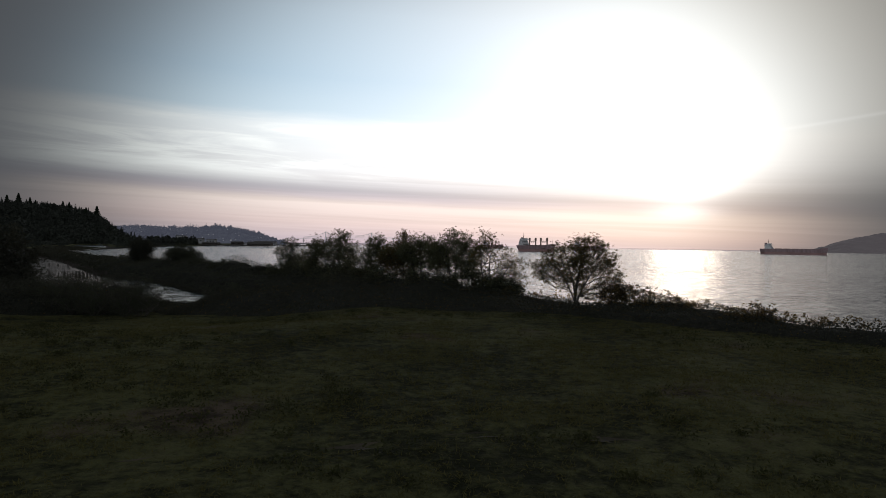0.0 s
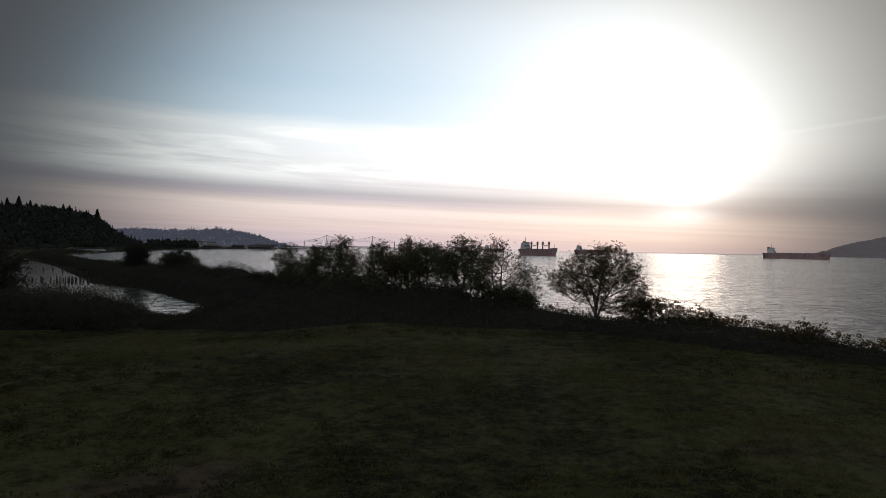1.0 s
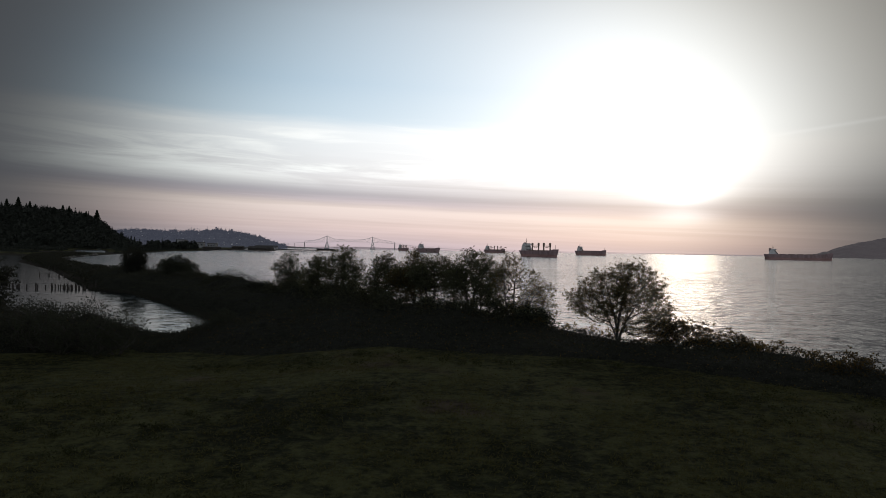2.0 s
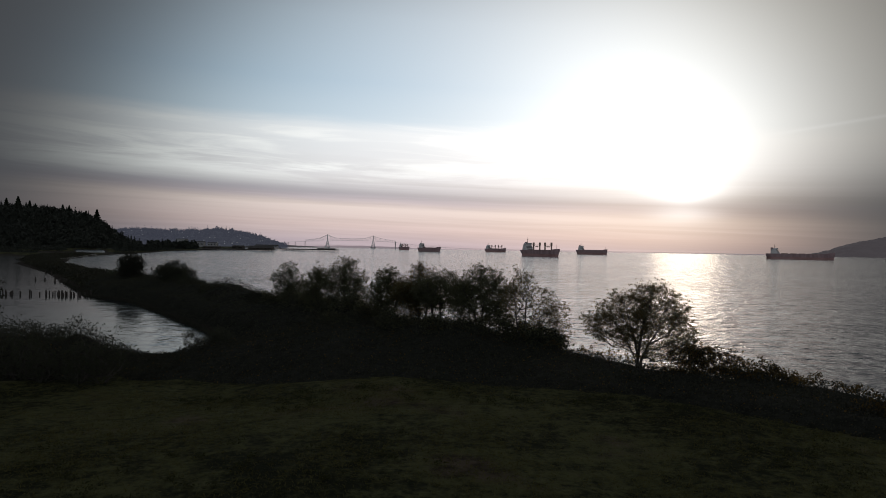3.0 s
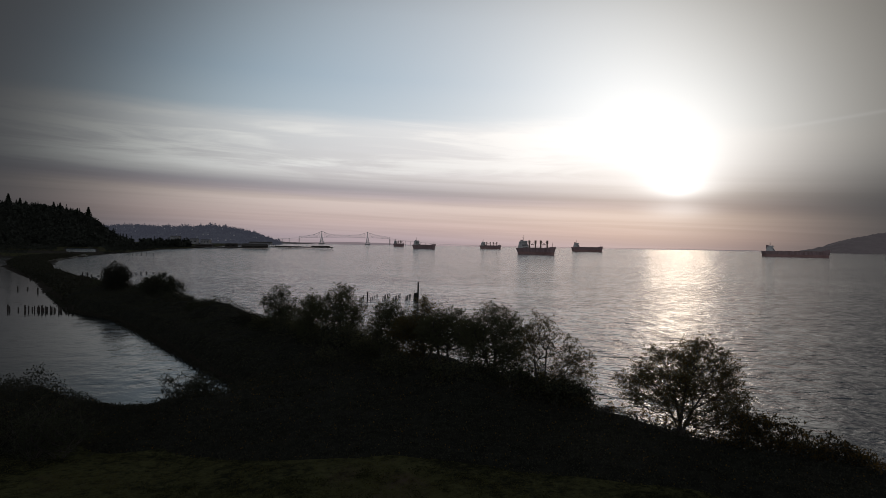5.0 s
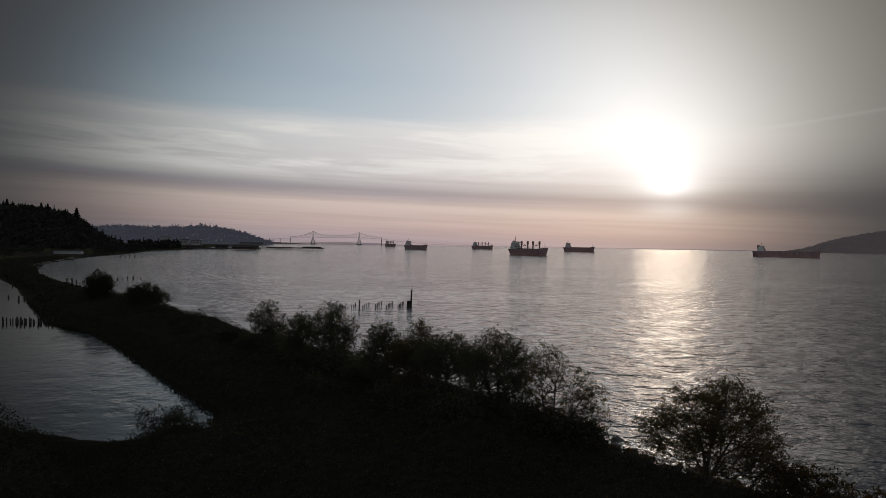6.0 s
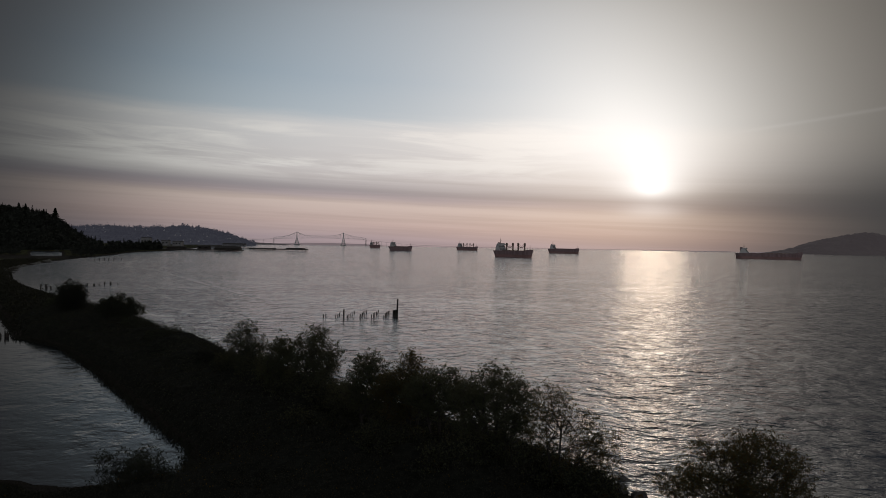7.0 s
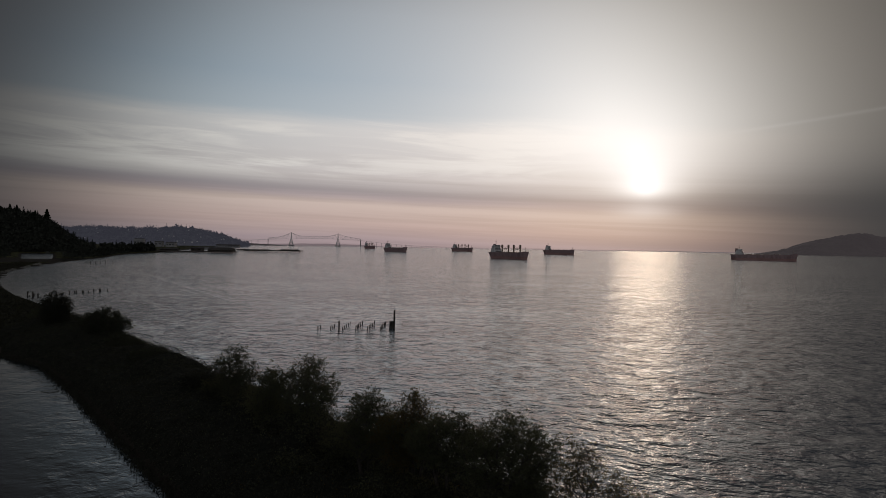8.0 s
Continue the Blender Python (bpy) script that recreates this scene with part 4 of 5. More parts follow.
def wharf(x0, x1, y0, y1, z, label):
    root = thing("wharf", (x0, y0, 0), label, "wharf", "town wharves")
    bm = bmesh.new()
    box(bm, 0, x1 - x0, 0, y1 - y0, z - 2.2, z, 0.1)
    part("deck", bm, TIMBER, root)
    bm = bmesh.new()
    for x in np.arange(2, x1 - x0, 7):
        for y in (1, (y1 - y0) / 2, y1 - y0 - 1):
            rod(bm, (x, y, -3), (x, y, z - 2.2), 0.35, 0.3, 6)
    part("pilings", bm, PILE, root)
    return root


def shed(x, y, z, w, d, h, roof, label, wall=SIDING, group="harbour buildings"):
    root = thing("harbour_shed", (x, y, z), label, "building", group)
    bm = bmesh.new()
    box(bm, 0, w, 0, d, 0, h)
    walls = part("wall", bm, wall, root)
    me = mesh_of("roof", [(-0.6, -0.6, h), (w + 0.6, -0.6, h), (w + 0.6, d + 0.6, h), (-0.6, d + 0.6, h), (-0.6, d / 2, h + roof), (w + 0.6, d / 2, h + roof)],
                 [(0, 1, 5, 4), (2, 3, 4, 5), (0, 4, 3), (1, 2, 5), (0, 3, 2, 1)], ROOF)
    piece("roof", me, root)
    for i in range(max(2, int(w / 9))):
        bm = bmesh.new()
        box(bm, w * (i + 0.3) / max(2, int(w / 9)), w * (i + 0.7) / max(2, int(w / 9)), -0.08, 0.02, h * 0.45, h * 0.65)
        part("window", bm, SHIP_GLASS, walls)
    return root


wharf(-640, -415, 1610, 1660, 4.0, "long dark timber wharf on piles")
wharf(-450, -300, 1850, 1900, 5.5, "low dark timber pier reaching into the river")
wharf(-520, -430, 2060, 2100, 4.5, "outer timber pier on piles")
shed(-535, 1690, 3.2, 26, 22, 7, 2.5, "dark two-storey wharf warehouse", TIMBER)
shed(-497, 1700, 3.2, 48, 24, 6.5, 3, "pale long harbour shed with low roof")
shed(-475, 1625, 4.0, 56, 30, 3.5, 5, "broad dark-roofed boat shed on the wharf", TIMBER)
shed(-590, 1640, 4.0, 40, 16, 4, 2, "low dark wharf store", TIMBER)
shed(-352, 1852, 5.5, 46, 30, 2.2, 0.8, "low dark pier shed at the outer end", TIMBER)
shed(-581, 1900, 3.0, 24, 20, 4.5, 1.5, "white harbour hall behind the wharf")
shed(-660, 2150, 3.0, 34, 20, 4.5, 1.5, "white office block by the harbour")
shed(-848, 2400, 3.0, 30, 26, 15, 2, "white town block near the waterfront")
shed(-964, 2420, 3.0, 30, 26, 26, 2, "tall pale town block near the waterfront")
shed(-905, 2450, 3.0, 26, 20, 18, 2, "white town block near the waterfront")
shed(-700, 2480, 3.0, 80, 26, 8, 4, "long pale cannery hall on the shore")


def town_houses():
    root = thing("house", (0, 0, 0), "small pale gabled house on the town hill", "house", "houses on the town hill")
    bm = bmesh.new()
    box(bm, -6, 6, -5, 5, -4, 6)
    walls = part("wall", bm, SHIP_WHITE, root)
    piece("roof", mesh_of("roof", [(-6.6, -5.6, 6), (6.6, -5.6, 6), (6.6, 5.6, 6), (-6.6, 5.6, 6), (-6.6, 0, 10), (6.6, 0, 10)],
                          [(0, 1, 5, 4), (2, 3, 4, 5), (0, 4, 3), (1, 2, 5), (0, 3, 2, 1)], PALE_ROOF), root)
    for x in (-3, 2):
        bm = bmesh.new()
        box(bm, x, x + 1.6, -5.06, -4.96, 2, 4)
        part("window", bm, SHIP_GLASS, walls)
    for i, (x, y, z, turn, size) in enumerate(HOUSE_SPOTS):
        m = pose(x, y, z + 4, 0, 0, turn) @ Matrix.Scale(size, 4)
        if i == 0:
            root.matrix_basis = m
        else:
            copy_thing(root, m)


town_houses()

# ------------------------------------------------------------ old piles in the water


def old_pile(x, y, top, r, lean, seed, group, label="weathered timber pile standing in the water"):
    rng = np.random.default_rng(seed)
    bm = bmesh.new()
    rod(bm, (0, 0, -2.5), (math.sin(lean) * top, 0, top), r * 1.1, r * 0.85, 9)
    for v in bm.verts:
        v.co += Vector(rng.normal(size=3) * r * 0.10)
        if v.co.z > top * 0.8:
            v.co.z += rng.uniform(-0.25, 0.25)
    me = bpy.data.meshes.new("pile")
    bm.to_mesh(me)
    bm.free()
    me.materials.append(PILE)
    ob = new("timber_post", me)
    ob.location = (x, y, 0)
    return tagged(ob, label, "post", group)


def pile_rows():
    rng = np.random.default_rng(51)
    k = 100
    for x in list(np.arange(-147.5, -139.0, 0.66)) + [-137.6, -135.2, -134.2, -131.5] + list(np.arange(-129.5, -114.4, 0.64)):
        old_pile(x + rng.normal() * 0.12, 228.5 + rng.normal() * 0.5, rng.uniform(0.8, 1.6), rng.uniform(0.17, 0.27), rng.normal() * 0.03, k, "pile row across the lagoon")
        k += 1
    for x, y in [(-180, 306), (-176.5, 307), (-167, 298), (-164.5, 297.5), (-161, 297), (-200, 352), (-197, 356), (-206, 362), (-215, 372), (-226, 395)]:
        old_pile(x, y, rng.uniform(0.9, 1.7), 0.3, rng.normal() * 0.05, k, "stumps by the causeway")
        k += 1
    # bents of a vanished jetty
    for x, n, h in [(-17.8, 5, 1.6), (-22.2, 5, 1.6), (-26.6, 5, 1.5), (-31.2, 5, 1.2), (-35.4, 3, 1.1), (-39.9, 2, 0.9)]:
        for i in range(n):
            old_pile(x + i * 0.34 + rng.normal() * 0.05, 287.0 + i * 3.6, h * rng.uniform(0.65, 1.0), 0.2, 0.16 + rng.normal() * 0.05, k, "jetty bents in the river")
            k += 1
    old_pile(-12.9, 289, 6.8, 0.36, 0.03, k, "jetty bents in the river", "tall single timber pile above the old jetty")
    old_pile(-13.7, 289.4, 2.6, 0.4, -0.02, k + 1, "jetty bents in the river")
    old_pile(-14.3, 291.5, 2.4, 0.36, 0.04, k + 2, "jetty bents in the river")
    old_pile(-13.4, 293, 2.3, 0.36, 0.02, k + 3, "jetty bents in the river")
    old_pile(-32.0, 283.5, 3.2, 0.28, 0.0, k + 4, "jetty bents in the river", "slender timber pile by the old jetty")
    k += 10
    for x, y in along([(-203, 404), (-198, 420), (-192, 436), (-185, 449)], 28):
        if rng.random() < 0.9:
            old_pile(x + rng.normal() * 1.2, y + rng.normal() * 1.6, rng.uniform(0.5, 1.6), 0.34, rng.normal() * 0.10, k, "broken pile row in the bay")
            k += 1
    for x, y in [(-206, 405), (-214, 402), (-222, 408), (-232, 415), (-201, 401)]:
        old_pile(x, y, rng.uniform(1.0, 3.0), 0.34, rng.normal() * 0.12, k, "broken pile row in the bay")
        k += 1
    for x, y in [(-392, 862), (-388, 866), (-384, 870), (-381, 876), (-372, 890), (-377, 880)]:
        old_pile(x, y, rng.uniform(1.5, 3.5), 0.5, rng.normal() * 0.05, k, "far stumps in the bay")
        k += 1


pile_rows()


def rock_mesh(rng, s):
    bm = bmesh.new()
    bmesh.ops.create_icosphere(bm, subdivisions=2, radius=s)
    for v in bm.verts:
        v.co *= 1 + rng.uniform(-0.22, 0.22)
        v.co.z *= 0.7
    me = bpy.data.meshes.new("rock")
    bm.to_mesh(me)
    bm.free()
    me.materials.append(ROCK)
    return me


def shore_rocks():
    rng = np.random.default_rng(61)
    meshes = [rock_mesh(rng, s) for s in (0.45, 0.7, 0.95, 1.2)]
    for x, y in along([(52, 58), (40, 83), (31, 95), (21, 107.5), (14.5, 121.5), (3, 134.5), (-13, 150.5), (-29, 171.5), (-49, 199.5), (-65, 222)], 130):
        ob = new("rock", meshes[int(rng.integers(4))])
        px, py = x + rng.normal() * 1.1, y + rng.normal() * 1.1
        ob.matrix_basis = pose(px, py, max(height_at(px, py), -0.35) + 0.1, 0, 0, rng.uniform(0, 360))
        tagged(ob, "dark wet boulder on the river bank", "rock", "riprap boulders")


shore_rocks()

# gravel track and the rut across the field
def ribbon(name, line, width, mat, label, category, lift=0.03, n=160, even=True):
    p = along(line, n)
    d = unit(np.gradient(p, axis=0))
    s = np.stack([-d[:, 1], d[:, 0]], 1)
    cols = np.linspace(-1, 1, 5)
    wide = width * np.ones(n)
    if not even:
        wide = width * np.clip(0.25 + 1.3 * lumps(p[:, 0], p[:, 1], 14, 33), 0, 2) * np.sin(np.linspace(0.02, math.pi - 0.02, n)) ** 0.5
    P = p[:, None, :] + s[:, None, :] * cols[None, :, None] * wide[:, None, None] / 2
    z, _, _ = land_height(P[..., 0], P[..., 1])
    v = np.concatenate([P, (np.maximum(z, 0.02) + lift)[..., None]], -1).reshape(-1, 3)
    i = (np.arange(n - 1)[:, None] * 5 + np.arange(4)[None]).ravel()
    return tagged(piece(name, mesh_of(name, v, np.stack([i, i + 1, i + 6, i + 5], 1), mat, True)), label, category, kind="structure")


ribbon("road", [(-196, 380), (-250, 452), (-330, 583), (-375, 690), (-418, 815)], 3.0, GRAVEL, "pale gravel track along the causeway edge", "track", 0.25)
ribbon("slick", [(-420, 1180), (-382, 1081), (-361, 953), (-345, 853), (-300, 735), (-274, 680), (-232, 634), (-180, 540), (-129, 448), (-99, 394), (-80, 362)], 6.5, SLICK, "pale smooth tide line on the bay", "slick", 0.02, 240, False)
ribbon("slick", [(-274, 680), (-310, 690), (-335, 720)], 3.0, SLICK, "pale smooth tide line on the bay", "slick", 0.025, 40, False)
ribbon("slick", [(-60, 224), (-78, 250), (-100, 285), (-130, 320)], 9.0, SLICK, "smooth water along the causeway shore", "slick", 0.02, 60, False)

# ------------------------------------------------------------ trees on the bank
ALDERS = "alders on the causeway bank"


def stem(*pts):
    return [tuple(p) for p in pts]


def bank_trees():
    # the lone spreading tree
    tree("alder", (17.9, 88.6, height_at(17.9, 88.6)),
         [(-4.4, 0.6, 5.0, 1.5, 1.9, 1.1), (-3.2, -0.8, 6.4, 1.6, 1.9, 1.1), (-1.6, 0.9, 7.3, 1.6, 1.9, 1.1), (0.2, -0.6, 8.0, 1.5, 1.8, 1.0), (1.8, 0.3, 8.5, 1.5, 1.7, 0.95),
          (3.3, -0.8, 7.3, 1.5, 1.8, 1.1), (4.5, 0.6, 5.9, 1.5, 1.8, 1.1), (5.0, -0.4, 4.2, 1.4, 1.7, 1.0), (-2.4, 1.4, 4.9, 1.8, 2.2, 1.2), (-0.4, -1.5, 5.8, 2.0, 2.3, 1.3),
          (1.6, 1.5, 6.4, 2.0, 2.3, 1.4), (3.0, -1.2, 4.8, 2.0, 2.2, 1.3), (0.9, 1.2, 4.2, 1.9, 2.0, 1.1), (-1.6, -0.8, 3.7, 1.7, 1.8, 0.9), (3.6, 0.6, 2.6, 2.0, 1.8, 1.1),
          (2.6, 0.5, 1.3, 1.8, 1.6, 0.9), (5.0, 0.3, 1.6, 1.6, 1.5, 1.0), (-4.5, -0.4, 3.9, 1.4, 1.6, 0.8), (-3.2, 0.6, 3.3, 1.3, 1.5, 0.7), (5.2, 0.2, 3.0, 1.3, 1.5, 0.9), (-0.2, 0.6, 3.0, 1.4, 1.5, 0.8), (0.7, -0.6, 2.1, 1.5, 1.5, 0.9), (-1.6, 0.6, 2.5, 1.2, 1.3, 0.7)],
         [stem((0, 0, -0.3), (0.05, 0, 1.2), (0.2, 0, 2.6), (0.5, 0, 4.2), (1.0, 0, 6.0), (1.5, 0, 7.6)), stem((0.05, 0, -0.3), (-0.2, 0.1, 0.9), (-0.8, 0.2, 2.2), (-1.7, 0.3, 3.8), (-2.8, 0.3, 5.2)),
          stem((0.1, 0.1, -0.3), (0.0, 0.1, 1.4), (-0.3, 0.2, 3.2), (-0.9, 0.3, 5.2), (-1.3, 0.3, 6.6)), stem((0.15, -0.1, -0.3), (0.4, -0.1, 1.0), (1.1, -0.2, 2.6), (2.1, -0.2, 4.2), (3.1, -0.2, 5.6))],
         900, [ALDER, AUTUMN], "spreading lone alder with thinning reddening leaves", "tree", 71, per_tip=56, leaf_size=0.115, spread=0.32, group=ALDERS)
    # the row, thinnest crown first
    tree("alder", (7.2, 101.5, height_at(7.2, 101.5)), [(0.2, 0, 8.6, 1.5, 1.6, 2.4), (2.2, 0, 6.4, 2.2, 2.2, 2.0), (3.4, 0, 4.2, 2.1, 2.2, 1.8), (-1.4, 0, 6.5, 1.7, 2.0, 2.4), (1.6, 0, 3.0, 2.6, 2.2, 1.8), (-1.2, 0, 9.2, 0.9, 1.0, 1.7), (4.2, 0, 5.4, 1.6, 1.6, 1.0), (4.6, 0, 2.4, 1.6, 1.8, 1.5), (3.0, 0, 1.2, 2.4, 2.0, 1.0)],
         [stem((0, 0, -0.3), (0.1, 0, 2), (0.1, 0, 4.2), (0.2, 0, 6.4), (0.3, 0, 8.6)), stem((0.3, 0, -0.3), (1.0, 0, 1.6), (2.0, 0, 3.2), (2.9, 0, 4.6)), stem((-0.3, 0, -0.3), (-0.7, 0, 2.2), (-1.1, 0, 4.6), (-1.3, 0, 7.4))],
         487, [ALDER, AUTUMN], "tall thin alder with sparse airy twigs", "tree", 72, tall=0.99, per_tip=51, leaf_size=0.11, spread=0.34, group=ALDERS, bare=0.15)
    tree("alder", (2.0, 110, height_at(2, 110)), [(0.3, 0, 8.6, 2.9, 2.8, 2.0), (-2.6, 0, 7.2, 2.2, 2.2, 1.9), (3.0, 0, 6.8, 2.2, 2.2, 2.2), (0, 0, 6.0, 3.6, 3.0, 2.0), (-2.4, 0, 4.5, 2.3, 2.4, 1.5), (2.6, 0, 4.3, 2.4, 2.4, 1.6), (0.4, 0, 3.2, 2.4, 2.0, 1.0)],
         [stem((0, 0, -0.3), (0.2, 0, 2.4), (0.4, 0, 4.8), (0.5, 0, 7.4)), stem((-0.5, 0.2, -0.3), (-1.2, 0.2, 2.4), (-2.0, 0.2, 5.0)), stem((0.6, 0, -0.3), (1.4, 0, 2.5), (2.3, 0, 5.0)), stem((-0.2, 0, -0.3), (-0.5, 0.4, 3), (-0.9, 0.5, 6.0))],
         843, [ALDER], "bushy many-stemmed alder with dense dark crown", "tree", 73, tall=1.04, per_tip=63, leaf_size=0.12, spread=0.34, group=ALDERS)
    tree("alder", (-3.6, 114.5, height_at(-3.6, 114.5)), [(0, 0, 7.8, 2.6, 2.2, 2.0), (-1.8, 0, 6.2, 2.2, 2.0, 2.1), (1.8, 0, 6.4, 2.2, 1.8, 2.0), (3.4, 0.3, 6.2, 1.8, 1.8, 1.7), (-2.8, 0.2, 6.8, 1.7, 1.8, 1.6), (0, 0, 5.0, 2.6, 2.2, 1.2)],
         [stem((0, 0, -0.3), (0.1, 0, 2.4), (0.0, 0, 4.8), (0.0, 0, 7)), stem((-0.3, 0, -0.3), (-0.9, 0, 2.6), (-1.4, 0, 5))],
         712, [ALDER], "slender alder with rounded leafy crown", "tree", 74, tall=1.1, per_tip=56, leaf_size=0.12, spread=0.34, group=ALDERS)
    tree("alder", (-7.0, 120, height_at(-7, 120)), [(0.2, 0, 9.0, 1.7, 1.8, 1.8), (-1.2, 0, 7.0, 2.2, 2.2, 1.8), (1.7, 0, 6.8, 1.9, 2.0, 1.8), (-0.2, 0, 5.4, 3.2, 2.4, 1.6), (-2.9, 0, 6.4, 1.8, 1.9, 1.6), (-1.0, 0, 3.8, 2.2, 2.2, 0.9)],
         [stem((0, 0, -0.3), (0.1, 0, 3), (0.1, 0, 6), (0.2, 0, 9)), stem((-0.4, 0, -0.3), (-1.0, 0, 2.6), (-1.7, 0, 5.4)), stem((0.4, 0, -0.3), (1.0, 0, 2.6), (1.6, 0, 5.6))],
         881, [ALDER, AUTUMN], "alder with feathery upright top twigs", "tree", 75, tall=1.09, per_tip=45, leaf_size=0.12, spread=0.34, group=ALDERS)
    tree("alder", (-12.2, 124, height_at(-12.2, 124)), [(0, 0, 8.2, 2.4, 2.2, 2.1), (-1.6, 0, 5.8, 2.2, 2, 2.0), (1.5, 0, 5.8, 2.0, 2, 1.8), (3.0, 0.4, 6.4, 1.8, 1.9, 1.7), (0, 0, 4.2, 2.2, 2.2, 1.1)],
         [stem((0, 0, -0.3), (0.1, 0, 2.4), (0.0, 0, 4.8), (0.0, 0, 6)), stem((-0.3, 0, -0.3), (-0.9, 0, 2.6), (-1.2, 0, 4))],
         712, [ALDER], "low leafy alder among taller ones", "tree", 76, tall=1.1, per_tip=56, leaf_size=0.12, spread=0.34, group=ALDERS)
    tree("alder", (-21.6, 139.6, height_at(-21.6, 139.6)), [(0.2, 0, 9.2, 2.6, 2.6, 2.0), (2.6, 0, 7.2, 2.3, 2.4, 2.2), (-2.2, 0, 7.2, 2.4, 2.4, 2.0), (0.2, 0, 6.0, 3.8, 3.2, 2.4), (1.4, 0, 3.6, 3.6, 3.0, 2.0)],
         [stem((0, 0, -0.3), (0.1, 0, 3), (0.1, 0, 6), (0.2, 0, 9)), stem((-0.4, 0, -0.3), (-1.2, 0, 2.6), (-2.2, 0, 5.4)), stem((0.4, 0, -0.3), (1.4, 0, 2.6), (2.5, 0, 5.6))],
         843, [ALDER], "full round-crowned alder with dense foliage", "tree", 77, tall=1.15, per_tip=68, leaf_size=0.125, spread=0.34, group=ALDERS)
    tree("alder", (-26.5, 141, height_at(-26.5, 141)), [(0, 0, 8.0, 2.4, 2.2, 2.2), (-1.4, 0, 6.0, 2.2, 2, 1.9), (0, 0, 4.0, 2.8, 2.4, 2.0)],
         [stem((0, 0, -0.3), (0.1, 0, 2.4), (0.0, 0, 4.8), (0.0, 0, 6)), stem((-0.3, 0, -0.3), (-0.9, 0, 2.6), (-1.2, 0, 4))],
         618, [ALDER], "small dense alder beside a taller one", "tree", 78, tall=1.07, per_tip=59, leaf_size=0.125, spread=0.34, group=ALDERS)
    tree("alder", (-36.2, 159.5, height_at(-36.2, 159.5)), [(0, 0, 8.6, 2.2, 2.2, 1.8), (-2.0, 0, 6.8, 2.2, 2.2, 1.9), (2.0, 0, 6.2, 2.2, 2.2, 2.0), (0, 0, 5.0, 3.2, 2.8, 2.1), (0.5, 0, 3.0, 3.4, 2.8, 1.8)],
         [stem((0, 0, -0.3), (0.1, 0, 3), (0.1, 0, 6), (0.2, 0, 8)), stem((-0.4, 0, -0.3), (-1.2, 0, 2.6), (-2.0, 0, 5.4)), stem((0.4, 0, -0.3), (1.2, 0, 2.6), (1.9, 0, 4.8))],
         702, [WILLOW, ALDER], "open grey-green alder at the end of the row", "tree", 79, tall=1.06, per_tip=50, leaf_size=0.13, spread=0.34, group=ALDERS)


bank_trees()


def shrub(x, y, lobes, mats, label, seed, n_tips, per_tip, size, name="shrub", sparse=0.0, spread=0.4, group="shrubs on the bank"):
    r = max(l[3] for l in lobes)
    rng = np.random.default_rng(seed)
    stems = []
    for i in range(7):
        a = i * 0.9 + rng.uniform(0, 0.5)
        stems.append(stem((0.1 * math.cos(a), 0.1 * math.sin(a), -0.3), (r * 0.25 * math.cos(a), r * 0.25 * math.sin(a), 0.7), (r * 0.5 * math.cos(a), r * 0.5 * math.sin(a), 1.5)))
    return tree(name, (x, y, height_at(x, y)), lobes, stems, n_tips, mats, label, "shrub", seed, per_tip, size, spread, 0.011, group, sparse, 0.6)


